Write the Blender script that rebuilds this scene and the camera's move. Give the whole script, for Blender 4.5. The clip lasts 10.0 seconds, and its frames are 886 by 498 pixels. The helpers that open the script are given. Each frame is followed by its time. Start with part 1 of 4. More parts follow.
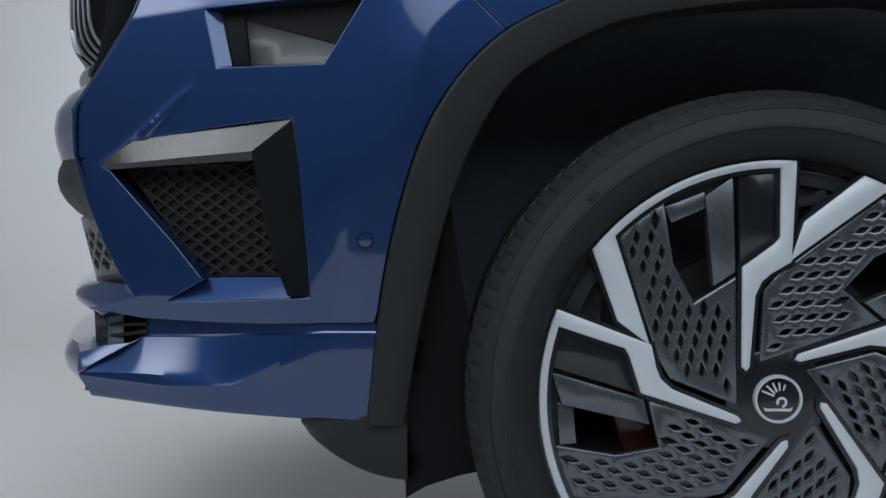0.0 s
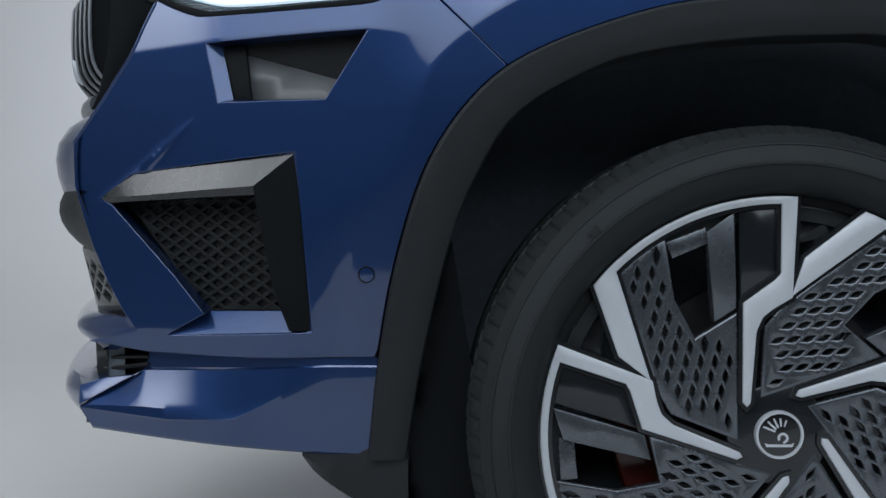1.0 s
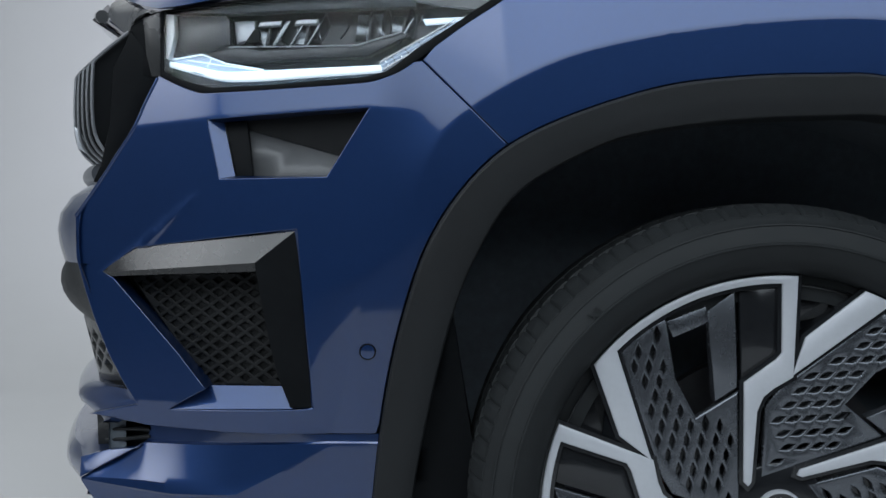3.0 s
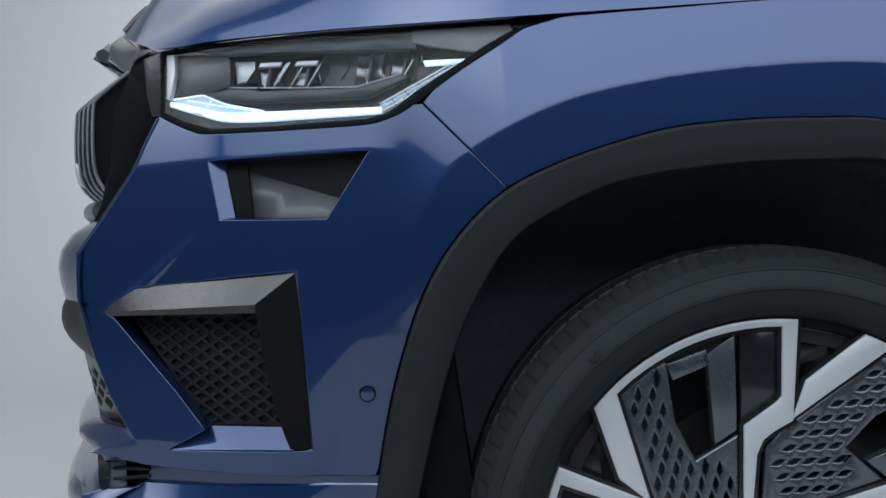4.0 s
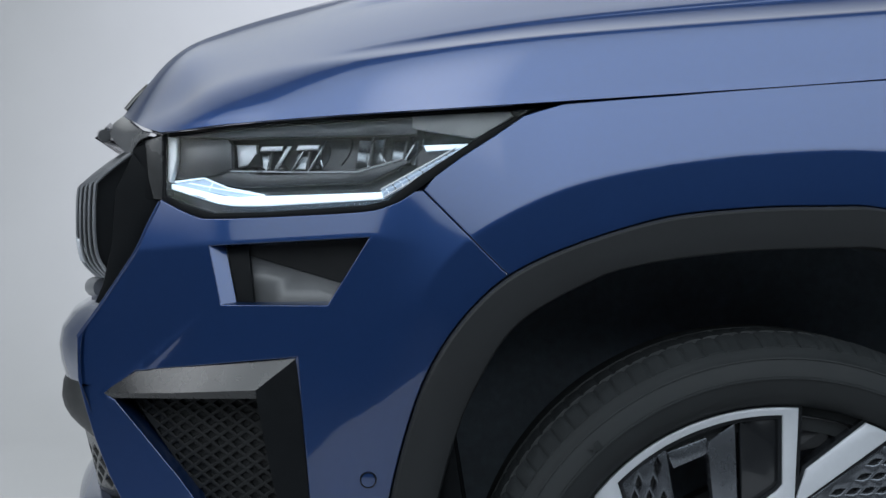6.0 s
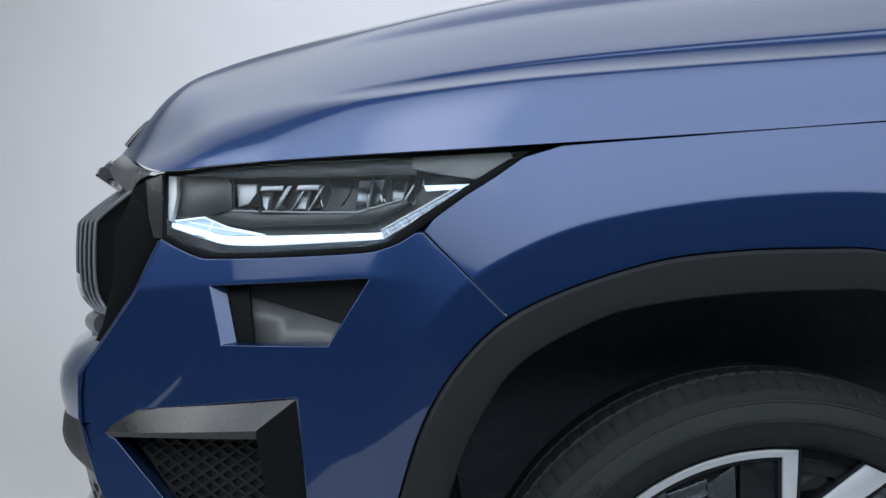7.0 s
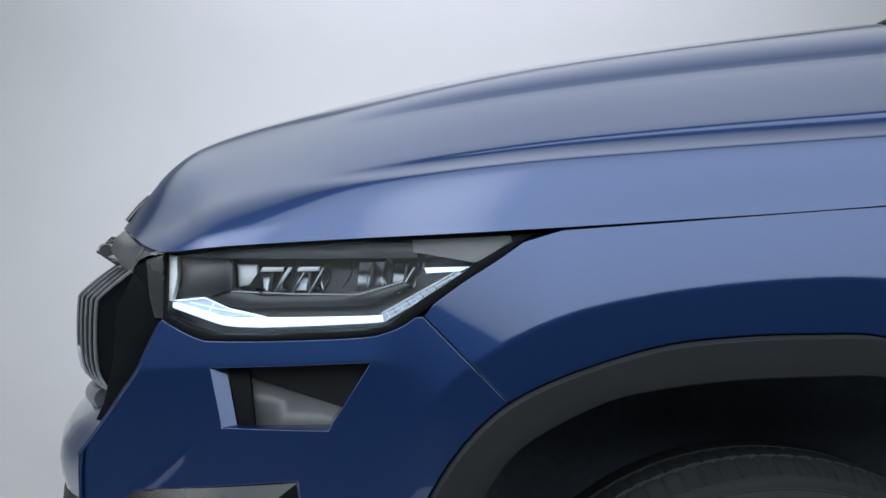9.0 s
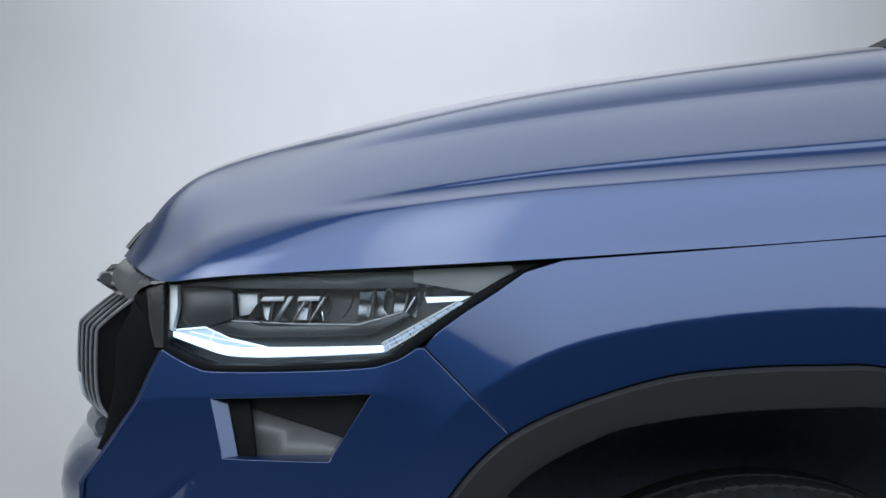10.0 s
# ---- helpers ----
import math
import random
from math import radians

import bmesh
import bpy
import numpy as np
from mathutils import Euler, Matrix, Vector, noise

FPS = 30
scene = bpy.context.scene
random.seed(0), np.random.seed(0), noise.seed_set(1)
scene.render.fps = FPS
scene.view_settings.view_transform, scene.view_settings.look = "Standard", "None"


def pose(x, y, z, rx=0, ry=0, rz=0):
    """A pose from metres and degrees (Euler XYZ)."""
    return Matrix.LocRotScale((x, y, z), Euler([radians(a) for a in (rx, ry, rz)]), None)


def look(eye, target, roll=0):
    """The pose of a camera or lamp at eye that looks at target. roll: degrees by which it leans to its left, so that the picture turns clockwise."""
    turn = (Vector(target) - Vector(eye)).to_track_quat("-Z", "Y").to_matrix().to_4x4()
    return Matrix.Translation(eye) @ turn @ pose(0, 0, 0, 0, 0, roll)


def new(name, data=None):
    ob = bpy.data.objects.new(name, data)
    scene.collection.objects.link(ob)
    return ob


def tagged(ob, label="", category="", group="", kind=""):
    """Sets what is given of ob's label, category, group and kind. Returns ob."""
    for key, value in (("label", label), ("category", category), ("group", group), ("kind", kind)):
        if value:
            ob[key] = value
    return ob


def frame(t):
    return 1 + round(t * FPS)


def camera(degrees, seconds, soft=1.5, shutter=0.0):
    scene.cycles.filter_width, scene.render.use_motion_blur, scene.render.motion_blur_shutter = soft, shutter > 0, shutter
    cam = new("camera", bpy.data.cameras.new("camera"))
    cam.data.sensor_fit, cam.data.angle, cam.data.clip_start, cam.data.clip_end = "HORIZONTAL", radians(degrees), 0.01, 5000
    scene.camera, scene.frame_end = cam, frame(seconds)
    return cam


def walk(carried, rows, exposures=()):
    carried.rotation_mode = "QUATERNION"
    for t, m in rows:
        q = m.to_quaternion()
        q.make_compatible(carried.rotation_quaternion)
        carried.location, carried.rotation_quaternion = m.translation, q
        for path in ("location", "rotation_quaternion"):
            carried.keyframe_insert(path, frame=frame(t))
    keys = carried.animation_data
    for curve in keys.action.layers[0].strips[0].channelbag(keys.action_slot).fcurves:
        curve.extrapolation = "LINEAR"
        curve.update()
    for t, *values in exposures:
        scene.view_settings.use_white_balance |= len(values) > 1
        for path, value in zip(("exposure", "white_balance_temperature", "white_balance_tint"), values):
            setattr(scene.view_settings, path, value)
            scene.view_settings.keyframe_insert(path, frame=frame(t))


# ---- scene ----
from mathutils.geometry import delaunay_2d_cdt

cam = camera(41.1, 10.0)
METRES, EYE, TILT, LEAN, TURN = 0.405, 0.565, -2.0, 0.0, 0.0
ROWS = [
    (0.0, 0.0, 0.0, 0.0, 0.0, 0.0, -0.0),
    (0.5, 0.0011, -0.0016, 0.0398, 0.05, 0.1, -0.0),
    (1.0, 0.0002, -0.0025, 0.0862, 0.06, 0.21, -0.01),
    (1.5, 0.0021, -0.0038, 0.1291, 0.11, 0.3, 0.0),
    (2.0, -0.0004, -0.0062, 0.1721, 0.09, 0.51, -0.02),
    (2.5, -0.001, -0.0082, 0.2257, 0.09, 0.59, -0.02),
    (4.0, 0.0066, -0.0143, 0.379, 0.21, 0.98, 0.0),
    (4.5, 0.0094, -0.0168, 0.4352, 0.26, 1.1, 0.02),
    (5.0, 0.0058, -0.0197, 0.4806, 0.22, 1.3, 0.01),
    (5.5, 0.0021, -0.0231, 0.5315, 0.17, 1.52, -0.02),
    (7.0, 0.0021, -0.0327, 0.6876, 0.17, 1.87, 0.01),
    (7.5, 0.0029, -0.0354, 0.7524, 0.19, 1.82, 0.09),
    (8.0, -0.0014, -0.0419, 0.8117, 0.11, 1.82, 0.11),
    (8.5, -0.0027, -0.0449, 0.8564, 0.1, 2.11, 0.05),
    (9.0, 0.0012, -0.0455, 0.9029, 0.17, 2.27, 0.08),
    (9.5, 0.0086, -0.0369, 0.9546, 0.32, 2.28, 0.15),
    (10.0, 0.0127, -0.0362, 0.996, 0.4, 2.16, 0.21),
]
walk(cam, [(t, pose(-0.379, -1.345, EYE, TILT, LEAN, TURN) @ pose(METRES * x, METRES * y, METRES * z, 90 + pitch, roll, yaw)) for t, x, y, z, yaw, pitch, roll in ROWS],
     exposures=[(0.0, -0.19), (2.5, -0.21), (5.0, -0.12), (7.5, 0.0), (10.0, 0.0)])

# ---- world and studio lights ----
world = bpy.data.worlds.new("world")
scene.world = world
world.use_nodes = True
world.node_tree.nodes["Background"].inputs["Color"].default_value = (0.55, 0.6, 0.7, 1)
world.node_tree.nodes["Background"].inputs["Strength"].default_value = 0.04
scene.view_settings.exposure = 0.0


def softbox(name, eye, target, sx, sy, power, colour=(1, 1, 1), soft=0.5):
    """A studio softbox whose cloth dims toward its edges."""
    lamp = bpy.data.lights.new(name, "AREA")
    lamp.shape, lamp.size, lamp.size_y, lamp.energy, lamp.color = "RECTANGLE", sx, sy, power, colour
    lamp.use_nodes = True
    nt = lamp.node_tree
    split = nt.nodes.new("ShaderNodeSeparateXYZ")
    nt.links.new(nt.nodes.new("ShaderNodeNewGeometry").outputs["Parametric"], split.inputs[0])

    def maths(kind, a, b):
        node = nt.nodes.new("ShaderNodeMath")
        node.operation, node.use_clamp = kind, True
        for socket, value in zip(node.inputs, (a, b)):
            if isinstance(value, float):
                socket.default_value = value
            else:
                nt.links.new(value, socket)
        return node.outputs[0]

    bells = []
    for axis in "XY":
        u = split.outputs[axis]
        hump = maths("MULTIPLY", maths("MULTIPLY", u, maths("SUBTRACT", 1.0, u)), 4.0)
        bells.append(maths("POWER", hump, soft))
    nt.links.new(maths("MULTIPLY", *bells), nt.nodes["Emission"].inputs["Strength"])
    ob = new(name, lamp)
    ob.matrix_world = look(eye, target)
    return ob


softbox("key_softbox", (-0.2, -3.18, 3.68), (-0.2, 0.07, 0.83), 10.0, 4.3, 375, (0.83, 0.94, 1.03), 0.22)
softbox("front_softbox", (-1.3, -2.6, 3.4), (-0.45, 0.0, 1.0), 1.1, 2.4, 19, (0.97, 0.97, 0.96), 0.9)
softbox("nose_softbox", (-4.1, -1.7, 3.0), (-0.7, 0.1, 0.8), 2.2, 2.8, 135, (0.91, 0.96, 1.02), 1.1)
softbox("rear_overhead_softbox", (-1.4, 2.2, 4.8), (-1.4, 2.2, 0), 8.4, 5.6, 245, (0.91, 0.955, 0.96))
wash = bpy.data.lights.new("background_spot", "SPOT")
wash.energy, wash.spot_size, wash.spot_blend, wash.shadow_soft_size, wash.color = 770, radians(79), 1.0, 0.4, (0.87, 0.895, 1.06)
new("background_spot", wash).matrix_world = look((-0.25, 2.3, 5.2), (-0.25, 5.6, 2.45))


# ---- materials ----
def material(name, base, rough=0.5, metal=0.0, coat=0.0, coat_rough=0.03, vary=0.12, scale=40.0, bump=0.0, bump_scale=400.0, spec=0.5, coat_ior=1.5):
    m = bpy.data.materials.new(name)
    m.use_nodes = True
    nt = m.node_tree
    b = nt.nodes["Principled BSDF"]
    b.inputs["Metallic"].default_value = metal
    b.inputs["Coat Weight"].default_value = coat
    b.inputs["Coat Roughness"].default_value = coat_rough
    b.inputs["Coat IOR"].default_value = coat_ior
    b.inputs["Specular IOR Level"].default_value = spec
    tc = nt.nodes.new("ShaderNodeTexCoord")
    n1 = nt.nodes.new("ShaderNodeTexNoise")
    n1.inputs["Scale"].default_value, n1.inputs["Detail"].default_value = scale, 6.0
    n2 = nt.nodes.new("ShaderNodeTexNoise")
    n2.inputs["Scale"].default_value, n2.inputs["Detail"].default_value = scale / 9.0, 3.0
    nt.links.new(tc.outputs["Object"], n1.inputs["Vector"])
    nt.links.new(tc.outputs["Object"], n2.inputs["Vector"])
    add = nt.nodes.new("ShaderNodeMath")
    add.operation = "ADD"
    nt.links.new(n1.outputs["Fac"], add.inputs[0])
    nt.links.new(n2.outputs["Fac"], add.inputs[1])
    ramp = nt.nodes.new("ShaderNodeMapRange")
    ramp.inputs["From Min"].default_value, ramp.inputs["From Max"].default_value = 0.6, 1.4
    ramp.inputs["To Min"].default_value, ramp.inputs["To Max"].default_value = 1.0 - vary, 1.0 + vary
    nt.links.new(add.outputs[0], ramp.inputs["Value"])
    mul = nt.nodes.new("ShaderNodeVectorMath")
    mul.operation = "SCALE"
    mul.inputs[0].default_value = base
    nt.links.new(ramp.outputs["Result"], mul.inputs["Scale"])
    nt.links.new(mul.outputs[0], b.inputs["Base Color"])
    rr = nt.nodes.new("ShaderNodeMath")
    rr.operation = "MULTIPLY"
    rr.inputs[1].default_value = rough
    nt.links.new(ramp.outputs["Result"], rr.inputs[0])
    nt.links.new(rr.outputs[0], b.inputs["Roughness"])
    if bump:
        n3 = nt.nodes.new("ShaderNodeTexNoise")
        n3.inputs["Scale"].default_value, n3.inputs["Detail"].default_value = bump_scale, 4.0
        nt.links.new(tc.outputs["Object"], n3.inputs["Vector"])
        bp = nt.nodes.new("ShaderNodeBump")
        bp.inputs["Strength"].default_value, bp.inputs["Distance"].default_value = bump, 0.001
        nt.links.new(n3.outputs["Fac"], bp.inputs["Height"])
        nt.links.new(bp.outputs["Normal"], b.inputs["Normal"])
    return m


def glow(name, colour, strength):
    m = bpy.data.materials.new(name)
    m.use_nodes = True
    b = m.node_tree.nodes["Principled BSDF"]
    b.inputs["Base Color"].default_value = (*colour, 1)
    b.inputs["Emission Color"].default_value = (*colour, 1)
    b.inputs["Emission Strength"].default_value = strength
    return m


def clear(name, tint=(1, 1, 1), ior=1.5):
    m = bpy.data.materials.new(name)
    m.use_nodes = True
    nt = m.node_tree
    nt.nodes.remove(nt.nodes["Principled BSDF"])
    see, gloss, mix, fres = [nt.nodes.new("ShaderNode" + k) for k in ("BsdfTransparent", "BsdfGlossy", "MixShader", "Fresnel")]
    see.inputs["Color"].default_value = (*tint, 1)
    gloss.inputs["Roughness"].default_value = 0.0
    fres.inputs["IOR"].default_value = ior
    nt.links.new(fres.outputs[0], mix.inputs[0])
    nt.links.new(see.outputs[0], mix.inputs[1])
    nt.links.new(gloss.outputs[0], mix.inputs[2])
    nt.links.new(mix.outputs[0], nt.nodes["Material Output"].inputs["Surface"])
    return m


PAINT = material("blue_metallic_paint", (0.0100, 0.0370, 0.130), 0.38, 0.75, 1.0, 0.05, 0.05, 900.0, coat_ior=1.63)
GLOSS = material("gloss_black_plastic", (0.008, 0.008, 0.009), 0.12, 0.0, 0.6, 0.03, 0.2, 60.0)
MATTE = material("grained_black_plastic", (0.0120, 0.0135, 0.0150), 0.5, 0.0, 0.0, 0.03, 0.15, 120.0, 0.25, 1400.0, 0.30)
LINER = material("wheel_arch_felt", (0.125, 0.145, 0.168), 0.9, 0.0, 0.0, 0.03, 0.3, 90.0, 0.3, 700.0)
RUBBER = material("tyre_rubber", (0.0150, 0.0172, 0.0185), 0.65, 0.0, 0.0, 0.03, 0.25, 50.0, 0.3, 900.0, 0.25)
SILVER = material("machined_alloy", (0.52, 0.54, 0.58), 0.42, 0.35, 0.5, 0.05, 0.04, 200.0)
GUNMETAL = material("satin_anthracite", (0.115, 0.125, 0.142), 0.27, 0.75, 0.4, 0.08, 0.05, 150.0)
DARKALLOY = material("dark_alloy", (0.014, 0.0155, 0.018), 0.24, 0.3, 0.5, 0.06, 0.15, 120.0)
CHROME = material("chrome", (0.75, 0.77, 0.80), 0.08, 1.0, 0.0, 0.03, 0.03, 80.0)
DIMCHROME = material("dim_chrome", (0.21, 0.225, 0.24), 0.25, 1.0, 0.0, 0.03, 0.05, 120.0)
SMOKE = material("lamp_housing", (0.075, 0.084, 0.092), 0.4, 0.4, 0.0, 0.03, 0.15, 60.0)
BEZEL = material("lamp_bezel_black", (0.035, 0.039, 0.044), 0.3, 0.2, 0.0, 0.03, 0.15, 60.0)
STEEL = material("brake_steel", (0.16, 0.16, 0.17), 0.4, 0.9, 0.0, 0.03, 0.2, 80.0)
CALIPER = material("red_caliper", (0.10, 0.014, 0.009), 0.4, 0.0, 0.4, 0.05, 0.15, 60.0)
DRL = glow("daytime_light", (0.72, 0.87, 1.0), 1.0)
DRL_DIM = glow("daytime_light_guide", (0.45, 0.55, 0.68), 0.28)
BLACK = material("dull_black_plastic", (0.006, 0.0068, 0.0078), 0.5, 0.0, 0.0, 0.03, 0.2, 80.0, 0.1, 900.0, 0.06)
BLADE = material("gloss_black_blade", (0.012, 0.0125, 0.0135), 0.28, 0.0, 0.45, 0.06, 0.12, 60.0, 0.0, 400.0, 0.35, 1.5)
NET = material("black_net_plastic", (0.012, 0.0127, 0.0134), 0.5, 0.0, 0.0, 0.03, 0.2, 80.0, 0.1, 900.0, 0.14)
# The duct's black plastic, greyed to paint in the floor's reflection.
DUCT_REFLECTION = material("duct_painted_reflection", (0.10, 0.103, 0.107), 0.45, 0.0, 0.0, 0.03, 0.1, 60.0)
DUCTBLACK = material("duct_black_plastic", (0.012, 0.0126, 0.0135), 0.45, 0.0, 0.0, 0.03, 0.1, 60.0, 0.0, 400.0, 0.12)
SATIN = material("satin_black_plastic", (0.034, 0.035, 0.036), 0.25, 0.0, 0.0, 0.03, 0.15, 60.0)
# Grille cap's gloss plastic; the grey base stands in for bright reflections.
CAP_SHEEN = material("gloss_painted_sheen", (0.09, 0.092, 0.097), 0.22, 0.3, 0.6, 0.05, 0.1, 60.0)
PALE = material("pale_lamp_plastic", (0.72, 0.74, 0.76), 0.4, 0.0, 0.0, 0.03, 0.05, 60.0)
SLAT = material("satin_grille_metal", (0.26, 0.27, 0.29), 0.35, 0.7, 0.0, 0.03, 0.1, 90.0)
# Tail panel's grey, lightened to stand in for the lens's pale reflection.
TAIL_HAZE = material("lamp_tail_painted_haze", (0.25, 0.258, 0.262), 0.45, 0.0, 0.0, 0.03, 0.08, 60.0)
LENS = clear("clear_lens", (0.93, 0.95, 0.96), 1.27)
CYC = material("painted_cyclorama", (0.48, 0.482, 0.49), 0.75, 0.0, 0.0, 0.03, 0.03, 3.0)
DRAPE = material("black_drape", (0.02, 0.02, 0.022), 0.9, 0.0, 0.0, 0.03, 0.3, 5.0)


# ---- modelling helpers ----
def interp(x, xs, ys):
    return float(np.interp(x, xs, ys))


def polyline(p, q, n):
    """Catmull-Rom through the rows of p (n pieces a span) if q, else p itself."""
    p = [np.array(v, float) for v in p]
    if not q:
        return p
    out = []
    for i in range(len(p) - 1):
        a, b, c, d = p[max(i - 1, 0)], p[i], p[i + 1], p[min(i + 2, len(p) - 1)]
        for k in range(n):
            t = k / n
            out.append(0.5 * (2 * b + (c - a) * t + (2 * a - 5 * b + 4 * c - d) * t * t + (3 * b - a - 3 * c + d) * t ** 3))
    return out + [p[-1]]


def smooth(p, n=6):
    return [tuple(v) for v in polyline(p, True, n)]


def inside(pts, poly):
    pts, poly = np.asarray(pts, float), np.asarray(poly, float)
    x, y = pts[:, 0], pts[:, 1]
    r = np.zeros(len(pts), bool)
    j = len(poly) - 1
    for i in range(len(poly)):
        xi, yi, xj, yj = *poly[i], *poly[j]
        if yi != yj:
            r ^= ((yi > y) != (yj > y)) & (x < (xj - xi) * (y - yi) / (yj - yi) + xi)
        j = i
    return r


def area(poly):
    p = np.asarray(poly, float)
    q = np.roll(p, -1, 0)
    return 0.5 * float((p[:, 0] * q[:, 1] - q[:, 0] * p[:, 1]).sum())


def dense(poly, step):
    out = []
    for i in range(len(poly)):
        a, b = np.array(poly[i], float), np.array(poly[(i + 1) % len(poly)], float)
        n = max(1, int(np.linalg.norm(b - a) / step))
        out += [tuple(a + (b - a) * k / n) for k in range(n)]
    return out


def offset(poly, d):
    """A closed outline moved to its left by d."""
    p = np.asarray(poly, float)
    e = np.roll(p, -1, 0) - p
    e /= np.maximum(np.linalg.norm(e, axis=1, keepdims=True), 1e-9)
    n = np.stack([-e[:, 1], e[:, 0]], 1)
    m = n + np.roll(n, 1, 0)
    m /= np.maximum((m * m).sum(1, keepdims=True) / 2, 0.35)
    return [tuple(v) for v in p + d * m]


def link(name, bm, mat, parent=None, label="", angle=28):
    lim = radians(angle)
    bm.normal_update()
    for e in bm.edges:
        if len(e.link_faces) == 2:
            e.smooth = e.calc_face_angle(0) < lim
    for fc in bm.faces:
        fc.smooth = True
    lay = bm.verts.layers.float_vector.get("surface_normal")
    given = [tuple(v[lay]) for v in bm.verts] if lay else None
    me = bpy.data.meshes.new(name)
    bm.to_mesh(me)
    bm.free()
    if given:
        me.normals_split_custom_set_from_vertices(given)
    me.materials.append(mat)
    ob = new(name, me)
    if parent:
        ob.parent = parent
        ob.matrix_parent_inverse = parent.matrix_world.inverted()
    if label:
        ob["label"] = label
    return ob


def plate_bm(outline, place, holes=(), thick=0.004, step=0.03, edge=0.0, creases=(), into=(0, 1, 0), bm=None, exact=False):
    """A panel: the flat outline with holes, laid on the surface place(u, v), with a rounded edge and thickness towards into."""
    bm = bm or bmesh.new()
    into = np.array(into, float)
    loops = []
    for k, lp in enumerate([outline, *holes]):
        lp = dense(lp, step)
        if (area(lp) > 0) != (k == 0):
            lp = lp[::-1]
        loops.append(lp)
    flat = [offset(lp, edge) for lp in loops] if edge else loops
    verts, edges = [], []
    for lp in flat:
        n0 = len(verts)
        verts += lp
        edges += [(n0 + i, n0 + (i + 1) % len(lp)) for i in range(len(lp))]
    border = np.array(verts)
    for cr in creases:
        pts = []
        for a, b in zip(cr[:-1], cr[1:]):
            a, b = np.array(a, float), np.array(b, float)
            n = max(1, int(np.linalg.norm(b - a) / step))
            pts += [a + (b - a) * k / n for k in range(n)]
        pts.append(np.array(cr[-1], float))
        keep = inside(pts, flat[0])
        for h in flat[1:]:
            keep &= ~inside(pts, h)
        keep &= np.array([np.min(np.linalg.norm(border - p, axis=1)) > step * 0.25 for p in pts])
        for i, p in enumerate(pts):
            if keep[i]:
                verts.append(tuple(p))
                if i and keep[i - 1]:
                    edges.append((len(verts) - 2, len(verts) - 1))
    border = np.array(verts)
    lo, hi = np.array(flat[0]).min(0), np.array(flat[0]).max(0)
    gx, gy = np.meshgrid(np.arange(lo[0] + step / 2, hi[0], step), np.arange(lo[1] + step / 2, hi[1], step))
    grid = np.stack([gx.ravel(), gy.ravel()], 1)
    if len(grid):
        keep = inside(grid, flat[0])
        for h in flat[1:]:
            keep &= ~inside(grid, h)
        grid = grid[keep]
    for g in grid:
        if np.min(np.abs(border - g).max(1)) > step * 0.45:
            verts.append(tuple(g))
    res = delaunay_2d_cdt([Vector(v) for v in verts], edges, [], 0, 1e-6)
    pv, pf = np.array([tuple(v) for v in res[0]]), [f for f in res[2]]
    cen = np.array([pv[list(f)].mean(0) for f in pf])
    ok = inside(cen, flat[0])
    for h in flat[1:]:
        ok &= ~inside(cen, h)
    made = {}
    lay = bm.verts.layers.float_vector.new("surface_normal") if exact else None

    def slope(u, v, h=0.0025):
        a = np.array(place(u + h, v)) - np.array(place(u - h, v))
        b = np.array(place(u, v + h)) - np.array(place(u, v - h))
        n = np.cross(a, b)
        return n / np.linalg.norm(n)

    def vert(i):
        if i not in made:
            made[i] = bm.verts.new(place(*pv[i]))
            if exact:
                made[i][lay] = slope(*pv[i])
        return made[i]

    for f, good in zip(pf, ok):
        if good:
            try:
                bm.faces.new([vert(i) for i in f])
            except ValueError:
                pass
    index = {}
    for i, v in enumerate(pv):
        index[(round(v[0], 5), round(v[1], 5))] = i
    for lp, fl in zip(loops, flat):
        rings = [[]]
        for p in fl:
            i = index.get((round(p[0], 5), round(p[1], 5)))
            rings[0].append(made.get(i) if i is not None else None)
        depth = [(0.3 * edge, 0.35), (edge, 0.0)] if edge else []
        for dd, back in depth:
            rings.append([bm.verts.new(np.array(place(*(np.array(q) * back + np.array(p) * (1 - back)))) + into * dd) for p, q in zip(lp, fl)])
        rings.append([bm.verts.new(np.array(place(*p)) + into * thick) for p in lp])
        n = len(lp)
        for r0, r1 in zip(rings[:-1], rings[1:]):
            for i in range(n):
                j = (i + 1) % n
                if r0[i] is None or r0[j] is None or r0[i] is r0[j]:
                    continue
                try:
                    bm.faces.new((r0[i], r1[i], r1[j], r0[j]))
                except ValueError:
                    pass
    return bm


def beside(line, d):
    """An open line moved to its left by d."""
    p = np.asarray(line, float)
    t = np.gradient(p, axis=0)
    t /= np.linalg.norm(t, axis=1, keepdims=True)
    return [tuple(v) for v in p + d * np.stack([-t[:, 1], t[:, 0]], 1)]


def fold_lines(*lines):
    """Each crease as three lines close together, so that the skin turns over a small radius."""
    return [q for ln in lines for q in (beside(ln, 0.004), ln, beside(ln, -0.004))]


def panel(name, outline, place, mat, parent, label="", angle=28, **kw):
    return link(name, plate_bm(outline, place, **kw), mat, parent, label, angle)


